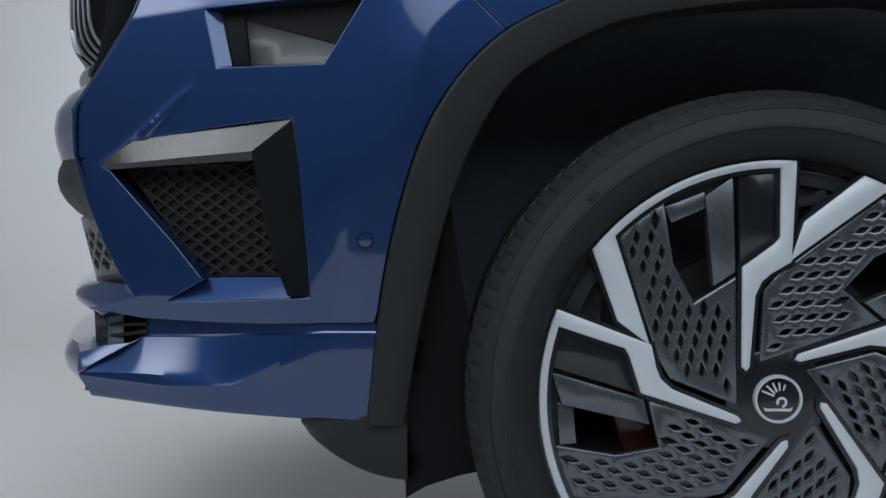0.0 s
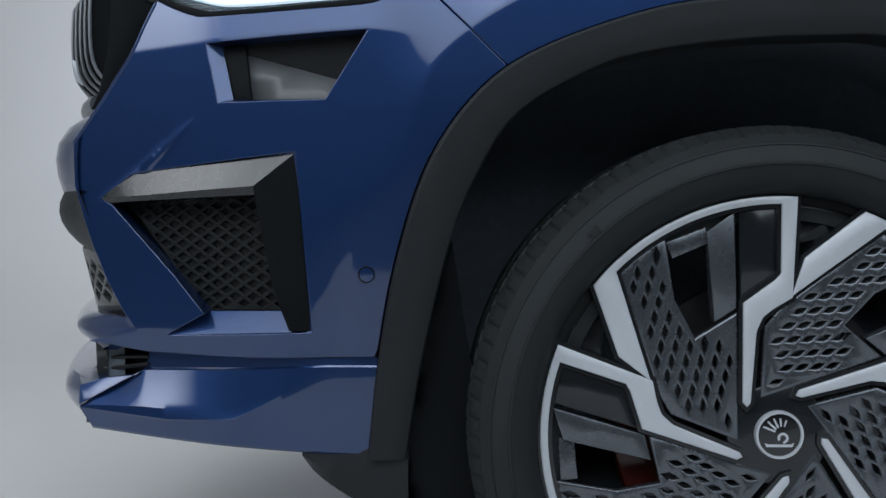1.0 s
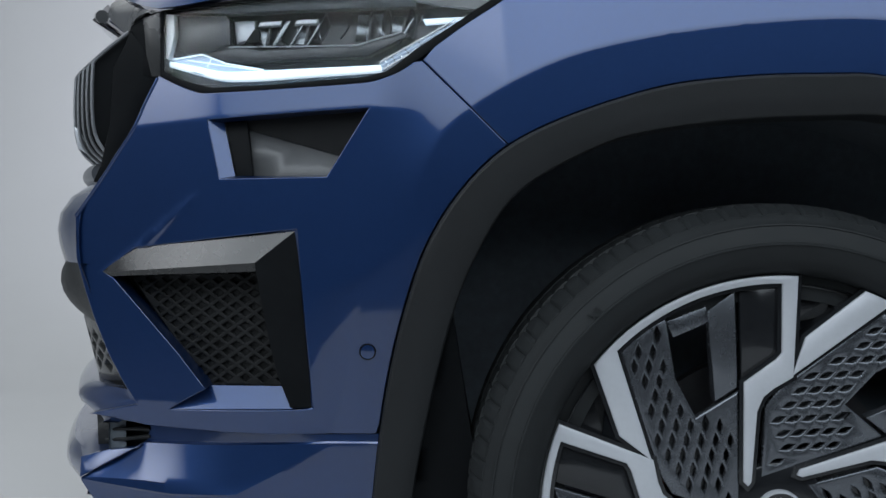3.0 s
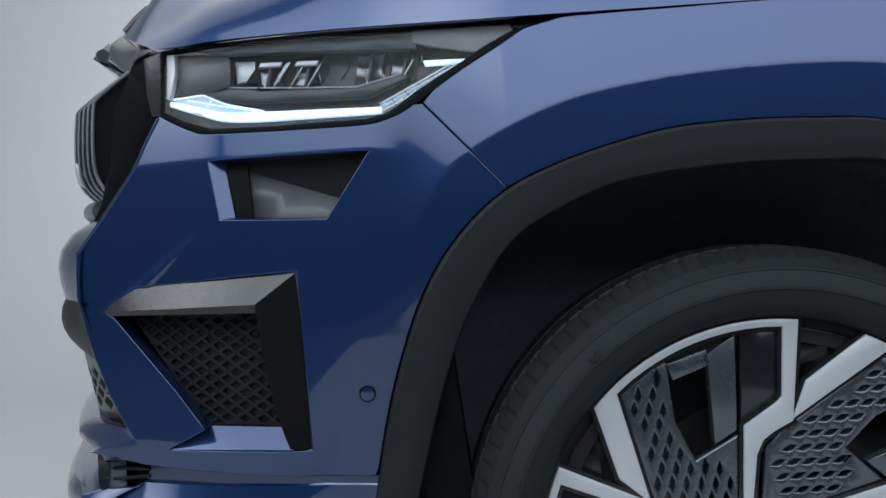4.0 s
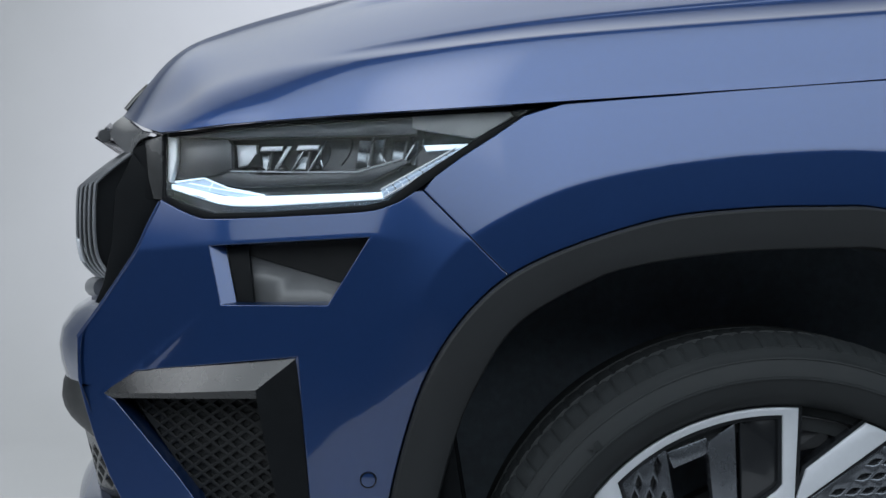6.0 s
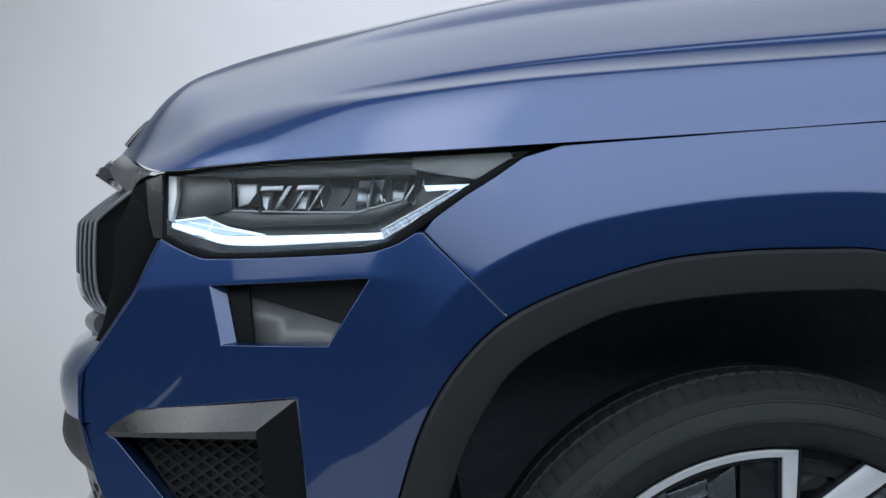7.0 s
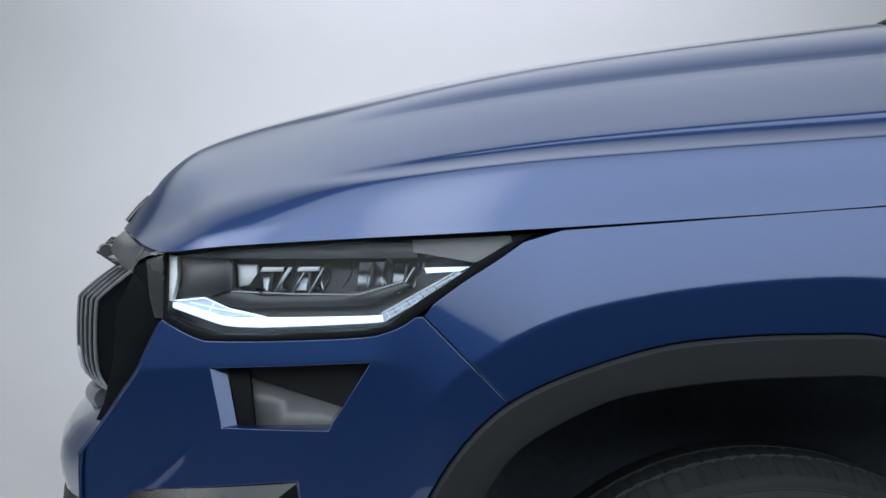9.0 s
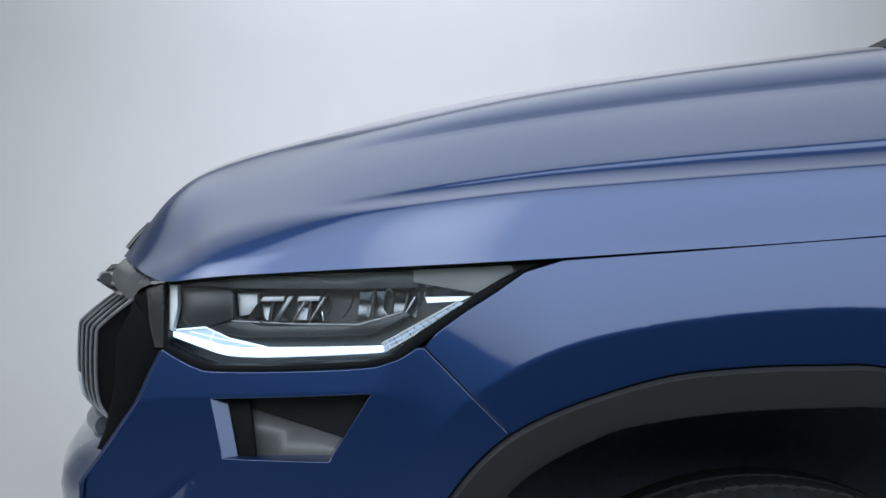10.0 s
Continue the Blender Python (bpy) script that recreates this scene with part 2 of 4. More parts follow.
def sheet_bm(curves, thick=0.0, into=(0, 0, -1), bm=None, flip=False):
    """A skin through curves of equal length; thick gives it a rim and a back."""
    bm = bm or bmesh.new()
    rows = [[bm.verts.new(tuple(p)) for p in c] for c in curves]
    n = len(rows[0])

    def quad(a, b, c, d):
        try:
            bm.faces.new((d, c, b, a) if flip else (a, b, c, d))
        except ValueError:
            pass

    for r, s in zip(rows[:-1], rows[1:]):
        for i in range(n - 1):
            quad(r[i], r[i + 1], s[i + 1], s[i])
    if thick:
        ring = rows[0] + [r[-1] for r in rows[1:]] + rows[-1][-2::-1] + [r[0] for r in rows[-2:0:-1]]
        low = [bm.verts.new(v.co + Vector(into) * thick) for v in ring]
        for i in range(len(ring)):
            j = (i + 1) % len(ring)
            quad(ring[j], ring[i], low[i], low[j])
    return bm


def tube_bm(path, radius, sides=8, bm=None, flat=1.0):
    bm = bm or bmesh.new()
    path = [Vector(p) for p in path]
    rings = []
    for i, p in enumerate(path):
        d = (path[min(i + 1, len(path) - 1)] - path[max(i - 1, 0)]).normalized()
        a = d.cross(Vector((0.13, 0.9, 0.31))).normalized()
        b = d.cross(a)
        rings.append([bm.verts.new(p + (a * math.cos(k * 2 * math.pi / sides) * flat + b * math.sin(k * 2 * math.pi / sides)) * radius) for k in range(sides)])
    for r, s in zip(rings[:-1], rings[1:]):
        for k in range(sides):
            bm.faces.new((r[k], r[(k + 1) % sides], s[(k + 1) % sides], s[k]))
    bm.faces.new(rings[0][::-1])
    bm.faces.new(rings[-1])
    bmesh.ops.recalc_face_normals(bm, faces=bm.faces)
    return bm


def lathe_bm(profile, n=96, bm=None, dip=None):
    """(radius, y) rows turned round the y axis; dip(k, i) moves row i in segment k inwards."""
    bm = bm or bmesh.new()
    rings = []
    for k in range(n):
        a = 2 * math.pi * k / n
        rings.append([bm.verts.new(((r - (dip(k, i) if dip else 0)) * math.sin(a), y, (r - (dip(k, i) if dip else 0)) * math.cos(a))) for i, (r, y) in enumerate(profile)])
    for k in range(n):
        p, q = rings[k], rings[(k + 1) % n]
        for i in range(len(profile) - 1):
            bm.faces.new((p[i], p[i + 1], q[i + 1], q[i]))
    bmesh.ops.recalc_face_normals(bm, faces=bm.faces)
    return bm


def arc(r, a0, a1, n=10):
    """Points on a circle, degrees clockwise from the top."""
    return [(r * math.sin(radians(a0 + (a1 - a0) * k / n)), r * math.cos(radians(a0 + (a1 - a0) * k / n))) for k in range(n + 1)]


def diamonds(poly, du, dv, fill, shear=0.0, margin=0.002):
    """Diamond openings on a staggered grid inside an outline."""
    p = np.asarray(poly)
    lo, hi = p.min(0), p.max(0)
    out, row = [], 0
    y = lo[1]
    while y < hi[1]:
        x = lo[0] - (hi[1] - lo[1]) * abs(shear) + (du / 2 if row % 2 else 0)
        while x < hi[0] + (hi[1] - lo[1]) * abs(shear):
            cx = x + shear * (y - lo[1])
            d = [(cx - du / 2 * fill, y), (cx, y - dv * fill), (cx + du / 2 * fill, y), (cx, y + dv * fill)]
            grow = [(cx + (a - cx) * (1 + 4 * margin / du), y + (b - y) * (1 + 4 * margin / dv)) for a, b in d]
            if inside(grow, poly).all():
                out.append(d)
            x += du
        y += dv
        row += 1
    return out


def trimmed(shape, poly):
    """A small outline cut by a convex anticlockwise one."""
    for i in range(len(poly)):
        a, b = np.array(poly[i]), np.array(poly[(i + 1) % len(poly)])
        n = np.array((a[1] - b[1], b[0] - a[0]))
        out = []
        for j in range(len(shape)):
            p, q = np.array(shape[j - 1]), np.array(shape[j])
            dp, dq = float(n @ (p - a)), float(n @ (q - a))
            if (dp >= 0) != (dq >= 0):
                out.append(tuple(p + (q - p) * dp / (dp - dq)))
            if dq >= 0:
                out.append(tuple(q))
        shape = out
        if len(shape) < 3:
            return []
    return shape


def lozenges(poly, du, dv, w, h, shear=0.0):
    """Slim six-sided openings on a staggered grid inside an outline."""
    p = np.asarray(poly)
    lo, hi = p.min(0), p.max(0)
    out = []
    for row in range(int((hi[1] - lo[1]) / dv) + 1):
        y = lo[1] + dv * row
        for col in range(-12, 26):
            x = lo[0] + du * (col + 0.5 * (row % 2)) + shear * dv * row
            d = [(x - w, y - 0.3 * h), (x + 0.15 * w, y - h), (x + w, y - 0.3 * h), (x + w, y + 0.3 * h), (x - 0.15 * w, y + h), (x - w, y + 0.3 * h)]
            if inside([(x + (a - x) * 1.5, y + (b - y) * 1.15) for a, b in d], poly).all():
                out.append(d)
    return out


def thing(name, label="", category="", kind="", place=None):
    ob = new(name)
    if place is not None:
        ob.matrix_world = place
        bpy.context.view_layer.update()
    return tagged(ob, label, category, kind=kind)


# ---- studio shell ----
def studio():
    # one continuous sheet: floor, cove and back wall
    prof = [(-7.0, 0.0), (3.4, 0.0)] + [(3.4 + 2.2 * math.sin(radians(a)), 2.2 - 2.2 * math.cos(radians(a))) for a in range(5, 91, 5)] + [(5.6, 6.0)]
    curves = [[(x, y, z) for y, z in prof] for x in np.linspace(-7, 7, 15)]
    fl = link("floor", sheet_bm(curves, flip=True), CYC, None)
    tagged(fl, "light grey painted studio floor curving up into a seamless wall", "floor", kind="structure")

    def box(name, lo, hi, mat, label, cat):
        bm = bmesh.new()
        bmesh.ops.create_cube(bm, size=1)
        for v in bm.verts:
            v.co = [lo[i] + (v.co[i] + 0.5) * (hi[i] - lo[i]) for i in range(3)]
        tagged(link(name, bm, mat), label, cat, kind="structure")

    box("wall_behind", (-7.1, -7.2, 0), (7.1, -7.0, 6), DRAPE, "black drape closing the studio behind", "wall")
    # two unseen black sheets, added so the car's flank reflects a dark floor
    box("floor_reflection_blocker", (-7.0, -7.0, 0.0), (7.0, -2.1, 0.006), DRAPE, "unseen black sheet added on the floor to darken reflections", "cloth")
    box("floor_reflection_blocker_end", (-7.0, -2.1, 0.0), (-2.6, -0.9, 0.006), DRAPE, "unseen black sheet added beside the end wall to darken reflections", "cloth")
    box("wall_front", (-7.2, -1.2, 0), (-7.0, 5.7, 6), CYC, "light grey painted studio end wall", "wall")
    box("wall_front_drape", (-7.2, -7.0, 0), (-7.0, -1.2, 6), DRAPE, "black drape beside the end wall", "wall")
    box("wall_rear", (7.0, -7.0, 0), (7.2, 5.7, 6), DRAPE, "dark studio end wall", "wall")
    box("ceiling", (-7.2, -7.2, 6), (7.2, 5.8, 6.2), CYC, "light grey studio ceiling", "ceiling")


studio()

# ---- the car's surface ----
PLAN_X = [-0.95, -0.9, -0.835, -0.79, -0.72, -0.64, -0.55, -0.47, -0.4, -0.31, 0.0, 0.3, 1.0]
PLAN_Y = [0.165, 0.141, 0.113, 0.096, 0.068, 0.038, 0.014, 0.002, -0.006, -0.016, -0.028, -0.03, -0.03]
PLAN = np.array(smooth(list(zip(PLAN_X, PLAN_Y)), 10))
FLARE = smooth([(-0.44, 0.60), (-0.422, 0.669), (-0.408, 0.727), (-0.377, 0.782), (-0.307, 0.833), (-0.211, 0.872), (-0.053, 0.898), (0.117, 0.903), (0.27, 0.87), (0.36, 0.80), (0.42, 0.68)], 12)
FL = np.array(FLARE)
FOLD_X, FOLD_Z = [-0.84, -0.755, -0.656, -0.466, -0.40], [0.785, 0.791, 0.799, 0.809, 0.80]


TURN_Z, TURN_X = [0.42, 0.43, 0.467, 0.525, 0.577, 0.605], [-0.515, -0.512, -0.501, -0.491, -0.478, -0.470]


def ease(t):
    t = min(1.0, max(0.0, t))
    return t * t * (3 - 2 * t)


def flare_distance(x, z):
    """Metres outside the wheel-arch crease (negative inside)."""
    p = np.array((x, z))
    a, b = FL[:-1], FL[1:]
    ab = b - a
    t = np.clip(((p - a) * ab).sum(1) / (ab * ab).sum(1), 0, 1)
    c = a + ab * t[:, None]
    d = np.linalg.norm(p - c, axis=1)
    i = int(d.argmin())
    side = ab[i][0] * (p - a[i])[1] - ab[i][1] * (p - a[i])[0]
    return float(d[i]) * (1 if side > 0 else -1)


def body_y(x, z):
    y = interp(x, PLAN[:, 0], PLAN[:, 1])
    fold = interp(x, FOLD_X, FOLD_Z)
    if z > fold:
        y += 0.14 * (z - fold) * min(1, max(0, (-0.36 - x) / 0.1))
    # the flank turns under ahead of the wheel, below a slanting line
    h = interp(x, [-0.48, -0.40], [0.615, 0.668]) - z
    if h > 0:
        y += min(1, max(0, 1 + (x - interp(z, TURN_Z, TURN_X)) / 0.08)) ** 1.5 * 0.10 * h * h / (h + 0.015)
    # the strip over the seam turns under
    if z < 0.460:
        y += 0.13 * (0.460 - z) * min(1, max(0, (interp(z, [0.43, 0.455], [-0.505, -0.565]) - x) / 0.045))
    d = flare_distance(x, z)
    if z > 0.6:
        base = interp(x, [-0.45, -0.38, -0.31, -0.01], [-0.008, -0.0135, -0.020, -0.030])
        yf = base + (interp(x, [-0.47, -0.42, -0.26], [0.05, 0.112, 0.235]) * d + 0.3 * d * d if d > 0 else 0.0)
        y += (yf - y) * ease((x + 0.475) / 0.09) * ease((z - 0.60) / 0.16)
    # pressed ridge running up from the intake
    u = np.array((x + 0.797, z - 0.620))
    e = np.array((0.803, 0.596))
    along, off = float(u @ e), float(u[0] * e[1] - u[1] * e[0])
    if -0.012 < along < 0.165:
        left = (1 - max(0.0, along) / 0.165) * min(1.0, (along + 0.012) / 0.035)
        w = 0.017 * left + 1e-6
        if 0 < off < w:
            y -= 0.0042 * left * off / w
        elif w <= off < w + 0.006:
            y -= 0.0042 * left * (1 - (off - w) / 0.006)
    return y


def skin(dy=0.0):
    return lambda x, z: (x, body_y(x, z) + dy, z)


ARCH_OUT = smooth([(-0.469, 0.312), (-0.455, 0.442), (-0.433, 0.555), (-0.397, 0.660), (-0.339, 0.739), (-0.269, 0.785), (-0.149, 0.826), (-0.054, 0.839), (0.040, 0.842), (0.115, 0.838), (0.25, 0.80), (0.36, 0.70), (0.42, 0.55), (0.45, 0.33)], 5)
ARCH_IN = smooth([(-0.423, 0.312), (-0.405, 0.425), (-0.372, 0.565), (-0.339, 0.648), (-0.295, 0.712), (-0.212, 0.760), (-0.149, 0.778), (-0.055, 0.790), (0.039, 0.794), (0.114, 0.792), (0.22, 0.76), (0.32, 0.67), (0.375, 0.54), (0.41, 0.33)], 5)

car = thing("car", "metallic blue sport utility car parked on a grey studio floor", "car")

LAMP_LOW = smooth([(-0.279, 0.9535), (-0.321, 0.924), (-0.36, 0.899), (-0.405, 0.866), (-0.428, 0.850), (-0.447, 0.842), (-0.475, 0.836), (-0.571, 0.831), (-0.655, 0.829), (-0.676, 0.832), (-0.699, 0.841), (-0.723, 0.853)], 3)
DUCT = [(-0.658, 0.797), (-0.466, 0.807), (-0.515, 0.729), (-0.643, 0.728)]
FOG = [(-0.797, 0.616), (-0.755, 0.646), (-0.55, 0.669), (-0.532, 0.461), (-0.71, 0.453), (-0.662, 0.480), (-0.700, 0.524), (-0.783, 0.609)]


def front_bumper():
    edge = [(-0.725, 0.850), (-0.740, 0.822), (-0.755, 0.791), (-0.776, 0.762), (-0.802, 0.727), (-0.836, 0.685), (-0.835, 0.633), (-0.822, 0.591), (-0.810, 0.558), (-0.791, 0.516), (-0.771, 0.482), (-0.752, 0.456), (-0.818, 0.441), (-0.741, 0.4315), (-0.632, 0.4295), (-0.55, 0.430), (-0.459, 0.432)]
    up = [p for p in ARCH_OUT if p[1] > 0.435 and p[0] < -0.31]
    low = [p for p in LAMP_LOW if p[0] < -0.408]
    turn = list(zip(TURN_X, TURN_Z))
    outline = edge + up + [(-0.309, 0.764), (-0.405, 0.860)] + low
    b = panel("front_bumper", outline, skin(), PAINT, car, "metallic blue bumper skin", 12, holes=[DUCT, FOG], thick=0.02, step=0.0075, edge=0.0013,
              exact=True,
              creases=fold_lines(list(zip(FOLD_X, FOLD_Z)), FLARE) + [[(-0.797, 0.620), (-0.7307, 0.6692), (-0.6645, 0.7183)]] + fold_lines(turn)
              + [[(-0.797 + 0.803 * t + 0.596 * k, 0.620 + 0.596 * t - 0.803 * k) for t, k in ((0.0, d), (0.165, 0.0))] for d in (0.017, 0.023)])
    rim = [(x, body_y(x, z) + 0.0012, z) for x, z in smooth([(p[0] + 0.0012, p[1]) for p in edge[:6]], 5)]
    link("bumper_rim", tube_bm(rim, 0.0026, 10), PAINT, b, "rolled edge of the bumper beside the grille", 50)
    return b


front_bumper()


def lower_bumper():
    """Apron: a recessed band under the seam, a jutting blade with a narrow upright lip, and a skirt that turns under."""
    n = 72
    ends = np.array([p for p in ARCH_OUT if p[0] < -0.3])
    x0 = -0.8315

    def base(x):
        return interp(x, PLAN[:, 0], PLAN[:, 1]) + 0.004 + 0.018 * min(1, max(0, (x + 0.72) / 0.25)) ** 1.5

    def taper(x):
        return ease((-0.507 - x) / 0.16) * (1 - (1 - min(1.0, max(0.0, (x - x0) / 0.15))) ** 2)

    # height along x, first x, and depth (fixed, along the taper)
    rows_of = [
        (lambda x: interp(x, [-0.741, -0.632, -0.55, -0.459], [0.4305, 0.4285, 0.429, 0.431]), -0.741, 0.002, 0.010),
        (lambda x: interp(x, [-0.741, -0.515, -0.45], [0.4095, 0.4215, 0.4215]), -0.7455, 0.002, 0.010),
        (lambda x: interp(x, [x0, -0.7486, -0.515, -0.45], [0.3600, 0.4064, 0.4195, 0.4195]), x0, 0.001, 0.002),
        (lambda x: interp(x, [x0, -0.8127, -0.7467, -0.6794, -0.6256, -0.517, -0.45], [0.3592, 0.3623, 0.3650, 0.3640, 0.3625, 0.4165, 0.4165]), x0, 0.001, -0.007),
        (lambda x: interp(x, [x0, -0.709, -0.6256, -0.517, -0.45], [0.3580, 0.3525, 0.3565, 0.4130, 0.4130]), x0, 0.001, -0.009),
        (lambda x: interp(x, [x0, -0.709, -0.6256, -0.517, -0.45], [0.3555, 0.3500, 0.3535, 0.3800, 0.3830]), x0, 0.002, -0.008),
        (lambda x: interp(x, [x0, -0.8169, -0.4739, -0.45], [0.3475, 0.3345, 0.3165, 0.315]), -0.8169, 0.0075, -0.005),
    ]
    rows = []
    for z_of, first, d0, dt in rows_of:
        xr = interp(z_of(-0.46), ends[:, 1], ends[:, 0]) + 0.0005
        xs = [max(first, x0 + (xr - x0) * k / n) for k in range(n + 1)]
        left = 0.014 if dt > 0 else 0.0
        rows.append([(x, base(x) + d0 + dt * taper(x) + left * ease((-0.61 - x) / 0.16) * ease((x - x0) / 0.06), z_of(x)) for x in xs])
    fine = []
    for a, b, m in zip(rows[:-1], rows[1:], (2, 1, 6, 1, 1, 3)):
        fine += [[tuple(np.array(p) + (np.array(q) - np.array(p)) * k / m) for p, q in zip(a, b)] for k in range(m)]
    fine.append(rows[-1])
    fine.append([(p[0], p[1] + 0.003, p[2] - 0.003) for p in rows[-1]])
    fine.append([(p[0], p[1] + 0.08, p[2] - 0.001) for p in rows[-1]])
    link("lower_bumper", sheet_bm(fine, flip=True), PAINT, car, "metallic blue lower apron with a jutting blade", 13)


lower_bumper()


def fender():
    up = [p for p in ARCH_OUT if p[0] >= -0.307]
    top = [(0.55, 1.018), (0.3, 1.0), (0.123, 0.9855), (0.014, 0.9775), (-0.114, 0.9682), (-0.245, 0.9598)]
    lampside = [p for p in LAMP_LOW if -0.402 < p[0] < -0.285]
    outline = [(-0.3083, 0.7642)] + up[1:] + [(0.55, 0.33)] + top + lampside + [(-0.4041, 0.8609)]
    panel("front_fender", outline, skin(), PAINT, car, "metallic blue front fender", 12, thick=0.02, step=0.010, edge=0.0013, exact=True, creases=fold_lines(FLARE))


fender()


def arch_trim():
    rows = []
    out, inn = ARCH_OUT, ARCH_IN
    for (xo, zo), (xi, zi) in zip(out, inn):
        yo = body_y(xo, zo)
        y0 = yo - 0.004
        prof = [(-0.03, yo + 0.014), (0.028, yo + 0.012), (0.032, y0 - 0.003), (0.055, y0 - 0.0075), (0.11, y0 - 0.0098), (0.5, y0 - 0.0085), (0.95, y0 - 0.006), (0.985, y0 - 0.0045), (1.0, y0 - 0.001), (1.01, y0 + 0.055)]
        rows.append([(xo + (xi - xo) * t, y, zo + (zi - zo) * t) for t, y in prof])
    link("wheel_arch_trim", sheet_bm(rows, flip=True), MATTE, car, "grained black plastic arch trim", 40)
    # liner: the well behind the trim
    rows = []
    for (xi, zi) in [(-0.405, 0.24)] + ARCH_IN + [(0.40, 0.24)]:
        y0 = body_y(xi, zi)
        c = np.array((-0.006, 0.36))
        p = np.array((xi, zi))
        q = c + (p - c) * 1.05
        rows.append([(q[0], y0 + 0.03, q[1]), (q[0], y0 + 0.12, q[1]), (q[0], 0.36, q[1]), (c[0], 0.37, c[1])])
    link("wheel_arch_liner", sheet_bm(rows, flip=True), LINER, car, "black felt wheel-arch liner", 60)


arch_trim()


def deflector():
    c0, c1, c2 = [], [], []
    for k in range(13):
        t = k / 12
        x = -0.546 + t * 0.125
        zb = 0.307 - 0.063 * math.sin(t * math.pi / 2) ** 0.75 if t > 0 else 0.307
        c0.append((x, 0.040 - 0.015 * t, 0.322))
        c1.append((x, 0.038 - 0.015 * t, 0.5 * (0.32 + zb)))
        c2.append((x, 0.055 - 0.015 * t, zb))
    link("wheel_deflector", sheet_bm([c0, c1, c2], 0.09, (0, 1, 0), flip=True), MATTE, car, "black plastic deflector ahead of the wheel", 40)
    path = [(-0.372, 0.03, 0.58), (-0.40, 0.03, 0.52), (-0.425, 0.03, 0.36), (-0.423, 0.03, 0.222), (-0.40, 0.04, 0.236), (-0.36, 0.05, 0.249), (-0.33, 0.06, 0.255), (-0.33, 0.06, 0.32), (-0.352, 0.06, 0.45)]
    panel("liner_edge", [(p[0], p[2]) for p in path], lambda x, z: (x, 0.04, z), BLACK, car, thick=0.3, step=0.02)


deflector()

# ---- bonnet ----
HOOD = {
    "edge": [(-0.726, 0.086, 0.935), (-0.699, 0.075, 0.936), (-0.642, 0.057, 0.9415), (-0.504, 0.025, 0.949), (-0.308, 0.001, 0.9585), (-0.117, -0.006, 0.970), (0.117, -0.010, 0.986), (0.50, -0.01, 1.018)],
    "shoulder": [(-0.748, 0.104, 0.941), (-0.705, 0.098, 0.964), (-0.647, 0.088, 0.993), (-0.506, 0.052, 1.013), (-0.307, 0.030, 1.037), (-0.112, 0.020, 1.052), (0.126, 0.015, 1.068), (0.50, 0.015, 1.095)],
    "step": [(-0.765, 0.125, 0.949), (-0.709, 0.118, 0.974), (-0.651, 0.110, 1.002), (-0.509, 0.074, 1.0295), (-0.305, 0.055, 1.060), (-0.104, 0.047, 1.0805), (0.141, 0.042, 1.0995), (0.50, 0.042, 1.128)],
    "ridge": [(-0.785, 0.165, 0.960), (-0.722, 0.175, 1.030), (-0.666, 0.190, 1.058), (-0.517, 0.170, 1.097), (-0.301, 0.150, 1.133), (-0.086, 0.150, 1.160), (0.150, 0.150, 1.183), (0.26, 0.15, 1.193)],
    "crown": [(-0.803, 0.200, 0.965), (-0.744, 0.225, 1.046), (-0.680, 0.260, 1.088), (-0.524, 0.240, 1.128), (-0.297, 0.225, 1.175), (-0.073, 0.220, 1.206), (0.10, 0.220, 1.226), (0.192, 0.222, 1.2365)],
    "middle": [(-0.87, 0.93, 0.955), (-0.82, 0.93, 1.03), (-0.76, 0.93, 1.075), (-0.56, 0.93, 1.13), (-0.30, 0.93, 1.18), (-0.07, 0.93, 1.215), (0.10, 0.93, 1.237), (0.19, 0.93, 1.248)],
}


